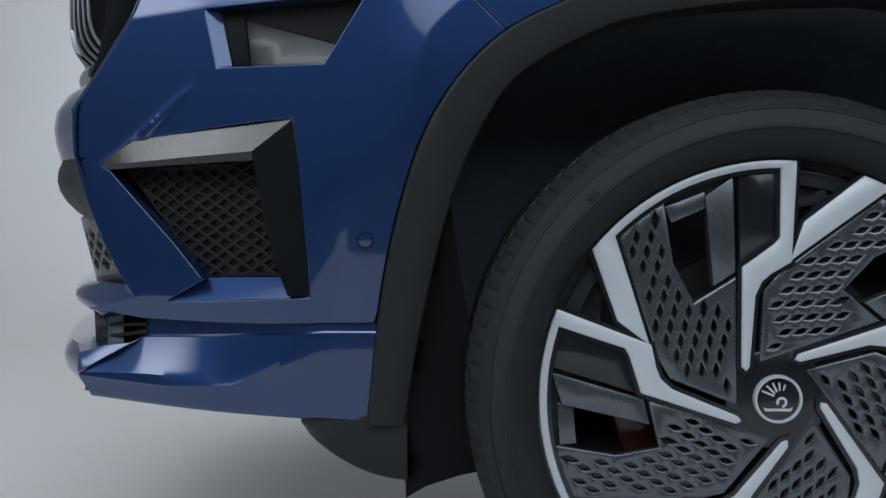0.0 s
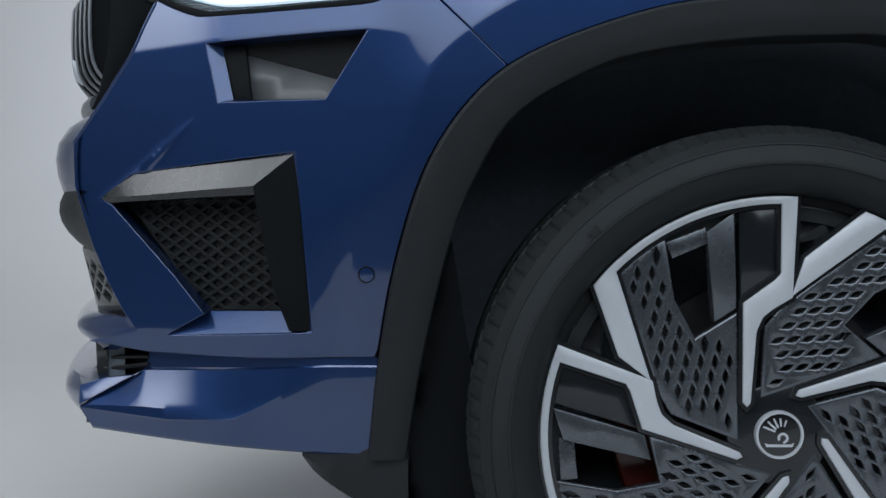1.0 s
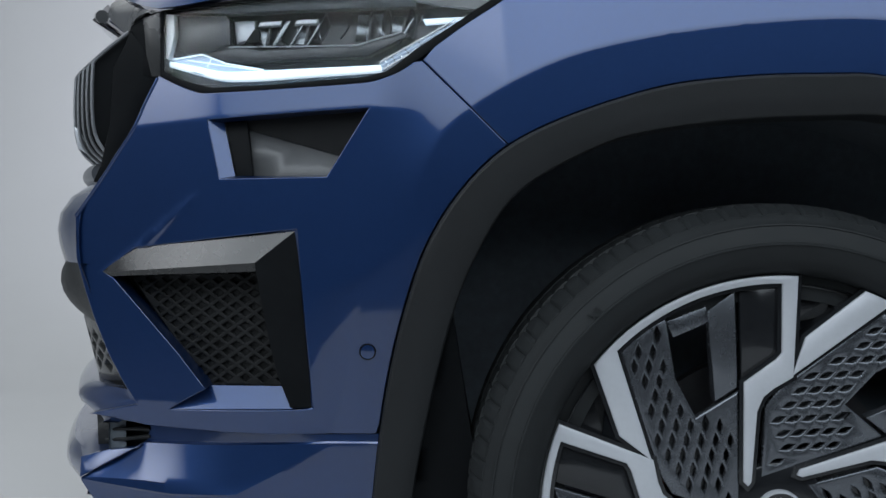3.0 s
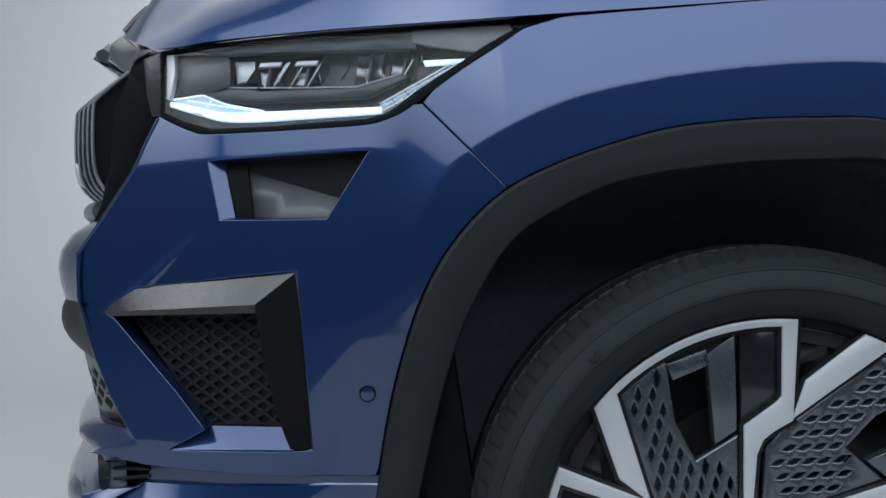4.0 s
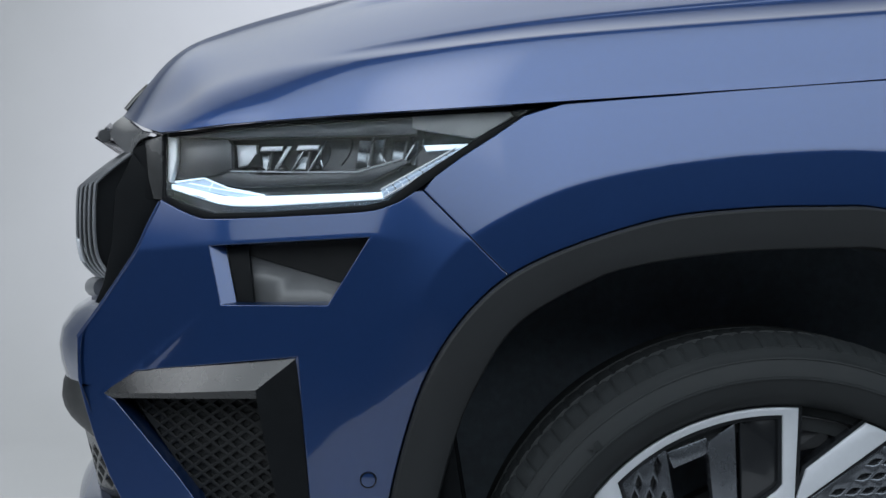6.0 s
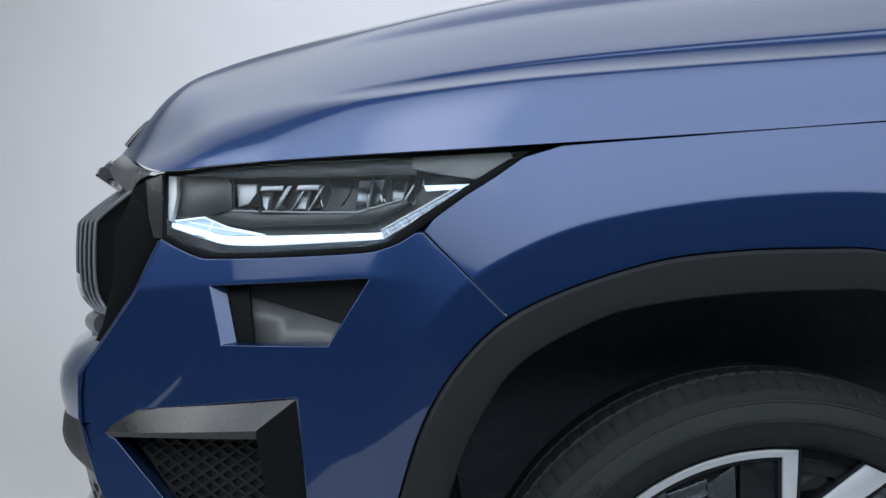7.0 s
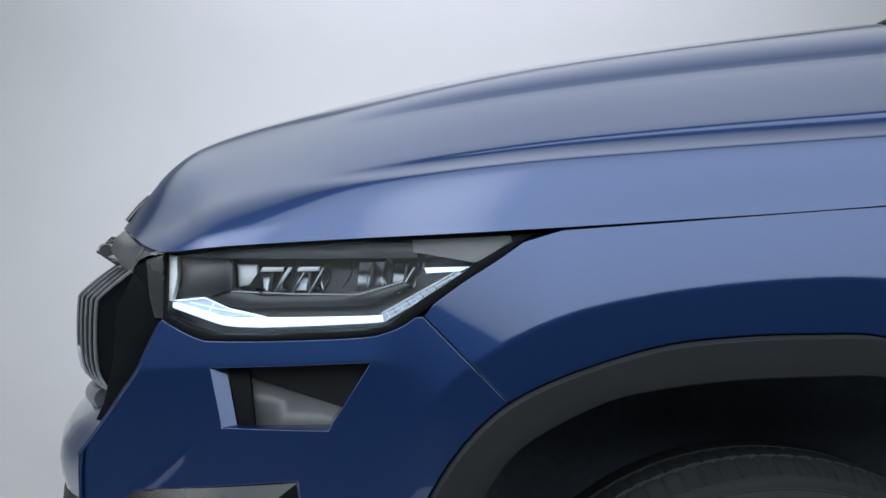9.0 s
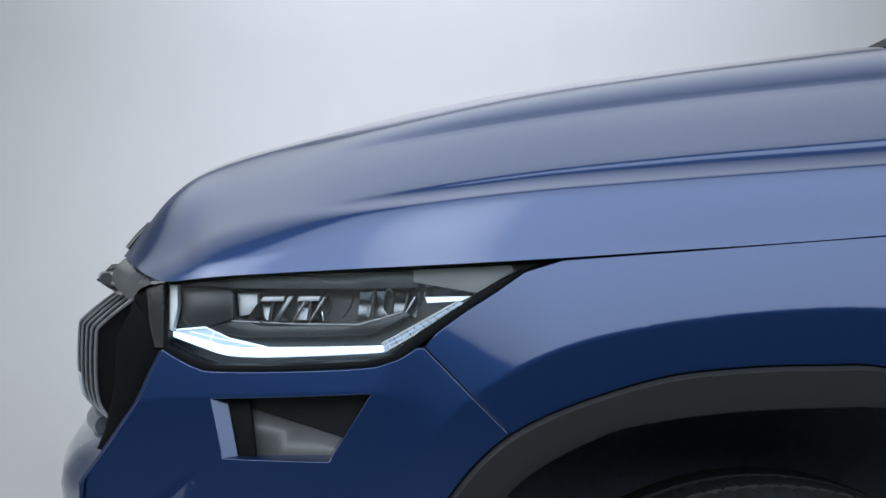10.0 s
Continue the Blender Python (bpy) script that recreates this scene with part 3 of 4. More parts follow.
def bonnet():
    c = {k: np.array(smooth(v, 9)) for k, v in HOOD.items()}
    order = ["edge", "shoulder", "step", "ridge", "crown", "middle"]
    # slope of the pressing, in degrees, as each strip starts and ends; and its rows
    slopes = {"edge": (73, 62, 8), "shoulder": (33, 72, 12), "step": (39, 33, 10), "ridge": (58, 12, 12), "crown": (13, 0, 14)}
    n0 = len(c["edge"])
    chord = {k: [math.atan2(*(c[q][i] - c[k][i])[[2, 1]]) for i in range(n0)] for k, q in zip(order[:-1], order[1:])}
    curves = []
    for j, (a, b) in enumerate(zip(order[:-1], order[1:])):
        s0, s1, n = slopes[a]
        rows = [[] for _ in range(n)]
        for i in range(n0):
            p, q = c[a][i], c[b][i]
            x = 0.5 * (p[0] + q[0])
            f = ease((x + 0.60) / 0.26)
            before = chord[order[j - 1]][i] if j else chord[a][i] + 0.15
            after = chord[b][i] if b != "middle" else 0.0
            # the creases die away toward the nose
            a0 = radians(s0) * f + 0.5 * (before + chord[a][i]) * (1 - f)
            a1 = radians(s1) * f + 0.5 * (chord[a][i] + after) * (1 - f)
            d = math.hypot(q[1] - p[1], q[2] - p[2])
            m0, m1 = [np.array((q[0] - p[0], d * math.cos(t), d * math.sin(t))) for t in (a0, a1)]
            for k in range(n):
                t = (0.02 if j else 0.0) + (0.96 if j else 0.98) * k / (n - 1)
                rows[k].append((2 * t ** 3 - 3 * t * t + 1) * p + (t ** 3 - 2 * t * t + t) * m0 + (3 * t * t - 2 * t ** 3) * q + (t ** 3 - t * t) * m1)
        curves += rows
    curves.append(list(c["middle"]))
    # one smooth skin at the nose
    for _ in range(60):
        grid = [[np.array(p) for p in r] for r in curves]
        for r in range(3, 40):
            for i, p in enumerate(grid[r]):
                w = 0.5 * ease((-0.48 - p[0]) / 0.14) * min(1.0, (r - 2) / 6, (41 - r) / 6)
                if w:
                    curves[r][i] = p + (0.5 * (grid[r - 1][i] + grid[r + 1][i]) - p) * w
    mirror = [[(p[0], 1.86 - p[1], p[2]) for p in r] for r in curves[-2::-1]]
    lip = [(p[0] + 0.0005, p[1] + 0.0012, p[2] - 0.0006) for p in curves[0]]
    rim = [(p[0] + 0.003, p[1] + 0.020, p[2] + 0.004) for p in curves[0]]
    link("bonnet", sheet_bm([rim, lip] + [[tuple(p) for p in r] for r in curves] + mirror, 0.02, (1, 0, 0)), PAINT, car, "metallic blue bonnet with pressed creases", 44)
    # added dark curtain that keeps backdrop light out of the bonnet gap
    drop = [[(p[0] + 0.003, p[1] + 0.0195, p[2] + dz * (1 if p[0] > -0.302 else 0.1)) for p in curves[0][2:]] for dz in (0.006, -0.02, -0.05)]
    link("bonnet_gap_blocker", sheet_bm(drop), BLACK, car, "black curtain added under the bonnet's edge to darken the gap", 30)


bonnet()


def gap_light_blocker():
    # added shell: blocks the backdrop's light from showing through panel gaps
    outline = [(-0.72, 0.93), (-0.75, 0.80), (-0.82, 0.68), (-0.79, 0.55), (-0.74, 0.45), (-0.80, 0.40), (-0.79, 0.35), (-0.475, 0.335)] + ARCH_OUT[1:-1] + [(0.54, 0.35), (0.54, 1.0), (0.1, 0.97), (-0.27, 0.945)]
    panel("gap_light_blocker", outline, skin(0.075), LINER, car, "dark shell added behind the skin to block light in its gaps", thick=0.02, step=0.06)


gap_light_blocker()


# ---- wheel ----
HUB = (-0.006, -0.026, 0.352)


def front_wheel():
    wheel = thing("front_wheel", "", "", place=Matrix.Translation(HUB))
    wheel.parent = car
    wheel["label"] = "aero alloy wheel in silver and anthracite with a black tyre"

    def turn(k):
        a = radians(72 * k)
        c, s = math.cos(a), math.sin(a)
        return c, s

    def face(y0, dish=0.04):
        return lambda u, v: (u, y0 + dish * (u * u + v * v), v)

    def put(name, bm, mat, label="", angle=30):
        ob = link(name, bm, mat, None, label, angle)
        ob.parent = wheel
        return ob

    def five(name, outline, y0, mat, label="", **kw):
        angle = kw.pop("angle", 30)
        bm = plate_bm(outline, face(y0), **kw)
        first = put(name, bm, mat, label, angle)
        for k in range(1, 5):
            o = first.copy()
            scene.collection.objects.link(o)
            o.rotation_euler = (0, radians(72 * k), 0)
            o.parent = wheel

    # tyre
    prof = [(0.240, 0.006), (0.2665, 0.004), (0.2685, -0.006), (0.274, -0.019), (0.285, -0.030), (0.300, -0.035), (0.3005, -0.0365), (0.303, -0.0365), (0.3035, -0.0345),
            (0.318, -0.031), (0.3215, -0.0290), (0.3220, -0.0301), (0.3235, -0.0293), (0.3240, -0.0268), (0.329, -0.022), (0.3335, -0.014), (0.335, -0.014), (0.341, 0.000), (0.346, 0.020), (0.3465, 0.038), (0.3405, 0.040), (0.3405, 0.048), (0.3470, 0.050), (0.3475, 0.10), (0.341, 0.102), (0.341, 0.112), (0.347, 0.114), (0.347, 0.16), (0.335, 0.19), (0.30, 0.205), (0.24, 0.19)]

    def dip(k, i):
        return 0.0026 if (k % 6 == 0 and 16 <= i <= 19) else (0.002 if k % 6 == 3 and 21 <= i <= 24 else 0.0)

    put("tyre", lathe_bm(prof, 594, dip=dip), RUBBER, "black low-profile tyre", 35)
    # raised size mark on the sidewall
    mark = bpy.data.curves.new("sidewall_mark", "FONT")
    mark.body, mark.size, mark.extrude, mark.align_x = "XL", 0.019, 0.0005, "CENTER"
    flat = bpy.data.objects.new("sidewall_mark_source", mark)
    scene.collection.objects.link(flat)
    bpy.context.view_layer.update()
    data = bpy.data.meshes.new_from_object(flat.evaluated_get(bpy.context.evaluated_depsgraph_get()))
    bpy.data.objects.remove(flat)
    data.materials.clear()
    data.materials.append(RUBBER)
    mark_ob = new("sidewall_lettering", data)
    mark_ob.parent = wheel
    mark_ob["label"] = "raised black letters"
    mark_ob.matrix_local = Matrix.Translation((-0.203, -0.0362, 0.2215)) @ Matrix.Rotation(radians(-42), 4, "Y") @ Matrix.Rotation(radians(90), 4, "X")
    # barrel and brake
    put("barrel", lathe_bm([(0.259, -0.006), (0.256, 0.004), (0.244, 0.012), (0.236, 0.10), (0.23, 0.19)], 96), DARKALLOY, "", 35)
    put("dust_shield", lathe_bm([(0.0, 0.12), (0.12, 0.12), (0.232, 0.135), (0.233, 0.15)], 72), LINER, "dark dust shield", 35)
    put("brake_disc", lathe_bm([(0.0, 0.075), (0.075, 0.075), (0.08, 0.085), (0.165, 0.085), (0.165, 0.11), (0.0, 0.11)], 72), STEEL, "steel brake disc", 35)
    bm = plate_bm(arc(0.178, -125, -78, 8) + arc(0.115, -78, -125, 6), face(0.05, 0), thick=0.07, step=0.03, edge=0.006)
    put("brake_caliper", bm, CALIPER, "dark red brake caliper")

    mm = lambda pts: [(a / 1000, b / 1000) for a, b in pts]
    hook = arc(0.266, -51.2, 4.2, 20) + mm([(14, 153), (-8, 140), (-19, 131), (-26, 115), (-32, 36), (-36, 31), (-41, 36), (-41, 147), (-5, 173), (1, 180)]) + arc(0.257, 0.3, -45, 18) + mm([(-143, 60), (-179, 87)])
    five("spoke", hook, -0.012, SILVER, "bright machined alloy spoke", thick=0.022, step=0.03, edge=0.0015)
    shade = [tuple(p) for p in offset(hook, 0.0045)]
    five("spoke_edge", shade, -0.0085, DARKALLOY, "black edge of the spoke", thick=0.022, step=0.03)
    blade = mm([(-179, 178)]) + arc(0.2535, -44, -30, 5) + mm([(-116, 151), (-93, 108), (-46, 137), (-44, -8), (-120, 22), (-134, 45)])
    shrink = offset(blade if area(blade) > 0 else blade[::-1], 0.0045)
    holes = lozenges(shrink, 0.0162, 0.0165, 0.0026, 0.0080, shear=-0.22)
    five("blade", blade, -0.0065, GUNMETAL, "anthracite blade with diamond perforations", holes=holes, thick=0.006, step=0.05, edge=0.0024)
    five("blade_backing", blade, 0.001, DARKALLOY, "", thick=0.004, step=0.06)
    five("blade_bar", mm([(-81, 226), (-50, 248), (-47, 141), (-72, 125)]), -0.006, GUNMETAL, "smooth anthracite bar", thick=0.02, step=0.05, edge=0.0015)
    five("blade_cover", mm([(-45, 249), (-22, 252), (-1, 254), (-1, 184), (-6, 175), (-43, 148)]), -0.0045, DARKALLOY, "gloss dark cover", thick=0.012, step=0.05, edge=0.002)
    five("blade_chamfer", mm([(-126, 214), (-112, 219), (-81, 231), (-79, 213), (-118, 196)]), -0.002, GUNMETAL, "", thick=0.006, step=0.05, edge=0.001)
    five("gap_web", mm([(-243, 78), (-214, 148), (-190, 122), (-196, 70), (-215, 60)]), 0.012, DARKALLOY, "", thick=0.02, step=0.05, edge=0.003)
    # hub: five-sided cover and round cap
    penta = [p for k in range(5) for p in arc(0.058, 72 * k - 30, 72 * k + 22, 3)]
    put("hub_cover", plate_bm(penta, face(-0.006), thick=0.03, step=0.03, edge=0.003), DARKALLOY, "dark hub cover")
    put("cap_ring", lathe_bm([(0.0235, -0.010), (0.0240, -0.0135), (0.0265, -0.0135), (0.0272, -0.010), (0.0272, -0.004)], 64), SILVER, "chrome ring of the hub cap", 50)
    put("hub_cap", lathe_bm([(0.0, -0.0108), (0.024, -0.0105), (0.0245, -0.002)], 48), GLOSS, "gloss black hub cap")
    for k in range(5):
        pts = arc(0.0205 - 0.0006 * k, -66 + 22 * k, -60 + 22 * k, 3) + arc(0.006 + 0.0012 * k, -38 + 18 * k, -62 + 22 * k, 2)
        put("cap_mark", plate_bm(pts, lambda u, v: (u, -0.0112, v), thick=0.0006, step=0.02), SILVER)
    put("cap_mark", plate_bm([(-0.0165, -0.0085), (-0.013, -0.0105), (0.013, -0.0105), (0.0165, -0.0085), (0.0145, -0.0135), (-0.0145, -0.0135)], lambda u, v: (u, -0.0112, v), thick=0.0006, step=0.02), SILVER)
    put("cap_mark", plate_bm(arc(0.0062, -120, 175, 14) + arc(0.0034, 175, -120, 14), lambda u, v: (u + 0.004, -0.0112, v - 0.0035), thick=0.0006, step=0.02), SILVER)


front_wheel()


# ---- openings of the bumper ----
def duct():
    rim = [DUCT, [(-0.641, 0.7945), (-0.470, 0.8045), (-0.517, 0.732), (-0.625, 0.731)]]
    # painted reveal running back from the opening
    rows = []
    for k in range(2):
        lp = list(zip(rim[k], (0.019, 0.028, 0.028, 0.005)))
        rows.append([(x, body_y(x, z) + 0.001 + d * k, z) for (x, z), d in lp + lp[:1]])
    link("duct_reveal", sheet_bm(rows), PAINT, car, "blue reveal of the side duct", 30)
    def back(tilt):
        return lambda x, z: (x, 0.030 - 0.21 * (x + 0.5) + tilt * (0.787 - 0.29 * (x + 0.617) - z), z)

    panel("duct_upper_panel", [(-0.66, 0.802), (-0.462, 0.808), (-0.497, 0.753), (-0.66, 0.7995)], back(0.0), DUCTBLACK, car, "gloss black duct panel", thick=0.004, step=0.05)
    # lower facet: the floor's reflection is put into its grey colour
    panel("duct_lower_panel", [(-0.66, 0.799), (-0.497, 0.752), (-0.51, 0.726), (-0.65, 0.726)], back(0.10), DUCT_REFLECTION, car, "gloss black duct panel", thick=0.004, step=0.05)
    panel("duct_fin", [(-0.6395, 0.7955), (-0.612, 0.797), (-0.603, 0.7305), (-0.6235, 0.7305)], lambda x, z: (x, body_y(x, z) + 0.006 + 0.2 * (z - 0.73), z), BLACK, car, "matt black upright strip", thick=0.01, step=0.03, edge=0.0015)


duct()


def corner_intake():
    # floor and flanks of the recess
    deep = [(-0.785, 0.609), (-0.745, 0.625), (-0.60, 0.63), (-0.566, 0.483), (-0.660, 0.4815), (-0.659, 0.4825), (-0.698, 0.526), (-0.781, 0.610)]
    dips = [0.01, 0.03, 0.03, 0.03, 0.022, 0.022, 0.02, 0.012]
    rows = [[(x, body_y(x, z) + 0.001, z) for x, z in FOG + FOG[:1]],
            [(x, body_y(x, z) + d, z) for (x, z), d in zip(deep + deep[:1], dips + dips[:1])],
            [(x, body_y(x, z) + 0.04, z) for x, z in deep + deep[:1]]]
    link("intake_reveal", sheet_bm(rows), PAINT, car, "blue reveal sloping into the corner intake", 20)
    mesh = [(-0.771, 0.613), (-0.602, 0.620), (-0.592, 0.579), (-0.566, 0.483), (-0.663, 0.480), (-0.700, 0.524)]
    bound = offset([(-0.771, 0.613), (-0.700, 0.524), (-0.663, 0.480), (-0.566, 0.483), (-0.602, 0.620)], 0.0035)
    wide = [(-0.82, 0.46), (-0.54, 0.46), (-0.54, 0.64), (-0.82, 0.64)]
    holes = [h for h in (trimmed(d, bound) for d in diamonds(wide, 0.0225, 0.0078, 0.62, margin=0.0)) if len(h) > 2 and abs(area(h)) > 2.5e-5]
    panel("intake_mesh", mesh, skin(0.030), NET, car, "black diamond mesh", holes=holes, thick=0.005, step=0.05, edge=0.0016)
    panel("intake_backing", mesh, skin(0.0345), NET, car, thick=0.004, step=0.06)
    # gloss black blade over the mesh: slanted upper face, front lip and side face
    a, b, c, d = (-0.797, 0.617), (-0.755, 0.645), (-0.551, 0.6675), (-0.599, 0.630)

    def at(p, dy):
        return (p[0], body_y(*p) + dy, p[1])

    up = [at(a, 0.0), at(b, 0.003), at((-0.653, 0.6563), 0.003), at(c, 0.003)]
    lip = [at(a, -0.002), at((-0.745, 0.6197), -0.007), at((-0.672, 0.6249), -0.0085), at(d, -0.009)]
    low = [at((-0.790, 0.611), 0.001), at((-0.742, 0.6135), -0.003), at((-0.672, 0.6168), -0.005), at((-0.5985, 0.620), -0.005)]
    in_ = [at((-0.775, 0.609), 0.030), at((-0.74, 0.611), 0.030), at((-0.70, 0.6125), 0.030), at((-0.5985, 0.616), 0.030)]

    def fine(r):
        return smooth(r, 6)

    link("intake_blade", sheet_bm([fine(up), fine(lip), fine(low), fine(in_)], flip=True), BLADE, car, "gloss black blade over the intake", 15)
    e, f2, g = (-0.533, 0.462), (-0.558, 0.4625), (-0.566, 0.483)
    r0 = [at(c, 0.003), at((-0.545, 0.6), 0.003), at((-0.538, 0.52), 0.003), at(e, 0.003)]
    r1 = [at(d, -0.008), at((-0.590, 0.58), -0.007), at((-0.575, 0.51), -0.004), at(f2, -0.002)]
    r2 = [at(d, 0.03), at((-0.592, 0.58), 0.03), at((-0.577, 0.51), 0.03), at(f2, 0.03)]
    link("intake_side_blade", sheet_bm([fine(r0), fine(r1), fine(r2)]), BLACK, car, "gloss black upright blade beside the intake", 15)


corner_intake()


def sensor():
    bm = lathe_bm([(0.0, -0.0012), (0.0065, -0.0012), (0.0080, -0.0008), (0.0084, 0.0002), (0.0098, 0.0005), (0.0102, 0.003)], 32)
    s = link("parking_sensor", bm, PAINT, None, "round blue parking sensor", 40)
    s.parent = car
    ring = link("sensor_gap", lathe_bm([(0.0080, 0.001), (0.0085, -0.0007), (0.0096, -0.0007), (0.0100, 0.003)], 32), BLACK, None, "dark gap round the sensor")
    ring.parent = s
    s.location = (-0.468, body_y(-0.468, 0.528) - 0.0016, 0.528)
    s.rotation_euler = (math.atan((body_y(-0.468, 0.52) - body_y(-0.468, 0.536)) / 0.016), 0, 0)


sensor()

# ---- headlight ----


def lamp_y(x, z):
    return interp(x, PLAN[:, 0], PLAN[:, 1]) + 0.178 * (z - 0.805) + 0.003


def headlight():
    top = [(-0.243, 0.9597), (-0.415, 0.9525), (-0.561, 0.9450), (-0.7245, 0.9345)]
    low = LAMP_LOW[::-1]
    outer = top + low
    inner = [(-0.275, 0.9560), (-0.415, 0.9504), (-0.561, 0.9430), (-0.720, 0.9328), (-0.717, 0.858), (-0.691, 0.846), (-0.655, 0.836), (-0.584, 0.837), (-0.471, 0.844), (-0.445, 0.850), (-0.412, 0.876), (-0.373, 0.901), (-0.328, 0.931)]

    def at(dy):
        return lambda x, z: (x, lamp_y(x, z) + dy, z)

    lamp = thing("headlight", "")
    lamp.parent = car
    lamp["label"] = "slim clear headlight with lit daytime strip"

    def put(name, bm, mat, label="", angle=30):
        ob = link(name, bm, mat, None, label, angle)
        ob.parent = lamp
        return ob

    put("lamp_frame", plate_bm(outer, at(0.002), holes=[inner], thick=0.03, step=0.03, edge=0.0015), BLACK, "black seal round the lens")
    glass = put("lens", plate_bm(inner, at(0.0015), thick=0.003, step=0.012, exact=True), LENS, "clear plastic lens")
    glass.visible_shadow = False
    put("housing", plate_bm(inner, at(0.042), thick=0.004, step=0.05), BEZEL, "dark grey housing")
    put("housing_wall", sheet_bm([[(x, lamp_y(x, z) + d, z) for x, z in inner + inner[:1]] for d in (0.006, 0.042)]), SMOKE, "", 30)
    # lit strip along the lower edge
    strip = smooth([(-0.715, 0.8665), (-0.676, 0.8545), (-0.645, 0.8462), (-0.608, 0.8445), (-0.56, 0.846), (-0.47, 0.8508), (-0.452, 0.8525)], 5)
    upper = [(x, z + interp(x, [-0.716, -0.66, -0.60, -0.45], [0.0065, 0.0105, 0.0118, 0.0078])) for x, z in strip]
    put("daytime_strip", plate_bm(strip + upper[::-1], at(0.018), thick=0.012, step=0.02, edge=0.002), DRL, "lit white daytime strip")
    wedge = [(-0.7105, 0.8745), (-0.6721, 0.8780), (-0.6403, 0.8655), (-0.597, 0.8570), (-0.64, 0.8570), (-0.676, 0.8640), (-0.7105, 0.8725)]
    put("daytime_wedge", plate_bm(wedge, at(0.024), thick=0.01, step=0.02, edge=0.001), DRL_DIM, "bright stepped reflector of the strip")
    for line, r in (([(-0.7110, 0.8751), (-0.6721, 0.8789), (-0.6403, 0.8662), (-0.594, 0.8570)], 0.0010), ([(-0.692, 0.8735), (-0.652, 0.8655), (-0.600, 0.8572)], 0.0006), ([(-0.6600, 0.8735), (-0.6650, 0.8640)], 0.0005)):
        put("wedge_line", tube_bm([(x, lamp_y(x, z) + 0.020, z) for x, z in line], r, 6), DRL, "thin lit edge of the reflector", 50)
    tail = [(-0.452, 0.8515), (-0.355, 0.908), (-0.364, 0.911), (-0.455, 0.8635)]
    put("daytime_tail", plate_bm(tail, at(0.018), thick=0.012, step=0.02, edge=0.0015), DRL_DIM, "bright ribbed end of the daytime strip")
    for k in range(3):
        o = 0.0042 * k
        put("guide_line", plate_bm([(-0.450 - o * 0.5, 0.8535 + o), (-0.362 - o * 0.5, 0.9045 + o * 0.8), (-0.3635 - o * 0.5, 0.9052 + o * 0.8), (-0.4515 - o * 0.5, 0.8546 + o)], at(0.0145), thick=0.003, step=0.02), (SILVER, DRL_DIM, SILVER)[k])
    for k in range(11):
        u = (k + 0.6) / 11.5
        p, q = np.array((-0.450, 0.8530)) * (1 - u) + np.array((-0.357, 0.9075)) * u, np.array((-0.4535, 0.8615)) * (1 - u) + np.array((-0.364, 0.9105)) * u
        put("tail_rib", tube_bm([(x, lamp_y(x, z) + 0.0165, z) for x, z in (p, 0.5 * (p + q) + np.array((0.0015, 0.0004)), q)], 0.0007, 5), (CHROME, SMOKE)[k % 2])
    # the lens reflection over the tail is painted into this panel
    put("tail_panel", plate_bm([(-0.292, 0.9535), (-0.418, 0.9485), (-0.418, 0.934), (-0.345, 0.9215), (-0.333, 0.9275)], at(0.010), thick=0.01, step=0.03, edge=0.001), TAIL_HAZE, "grey panel in the lamp's tail, lightened for the lens reflection")
    put("side_marker", plate_bm([(-0.402, 0.909), (-0.362, 0.9115), (-0.351, 0.917), (-0.405, 0.9155)], at(0.03), thick=0.01, step=0.02, edge=0.001), DRL, "small lit marker")
    put("marker_line", plate_bm([(-0.403, 0.927), (-0.37, 0.929), (-0.37, 0.9315), (-0.405, 0.9305)], at(0.03), thick=0.01, step=0.02), CHROME)
    put("edge_strip", plate_bm([(-0.7195, 0.9300), (-0.7085, 0.9292), (-0.7068, 0.905), (-0.7105, 0.885), (-0.7142, 0.874), (-0.7180, 0.876)], at(0.008), thick=0.02, step=0.02, edge=0.002), PALE, "pale inner edge of the headlight")
    put("top_bezel", plate_bm([(-0.640, 0.9262), (-0.52, 0.9262), (-0.413, 0.9270), (-0.411, 0.9465), (-0.561, 0.9405), (-0.700, 0.9318)], at(0.013), thick=0.02, step=0.02, edge=0.0015), SMOKE, "grey upper bezel of the headlight")
    # inner modules behind a dark shelf
    put("shelf", plate_bm([(-0.712, 0.880), (-0.655, 0.872), (-0.62, 0.867), (-0.47, 0.871), (-0.42, 0.895), (-0.43, 0.8995), (-0.50, 0.884), (-0.60, 0.882), (-0.64, 0.892), (-0.705, 0.897)], at(0.024), thick=0.018, step=0.03, edge=0.002), BEZEL, "dark stepped bezel")
    put("inner_block", plate_bm([(-0.7055, 0.9285), (-0.6424, 0.9263), (-0.637, 0.9195), (-0.636, 0.889), (-0.66, 0.882), (-0.692, 0.879), (-0.7035, 0.888)], at(0.018), thick=0.02, step=0.03, edge=0.003), BEZEL, "dark inner bezel block")
    put("module_box", plate_bm([(-0.634, 0.9195), (-0.608, 0.9195), (-0.6065, 0.8965), (-0.6305, 0.8918)], at(0.030), thick=0.012, step=0.02, edge=0.002), SILVER, "bright box beside the reflectors")
    put("module_cone", plate_bm([(-0.6190, 0.8905), (-0.6065, 0.9085), (-0.6010, 0.9060), (-0.5990, 0.8905)], at(0.021), thick=0.012, step=0.02, edge=0.002), BLACK, "black cone beside the reflectors")
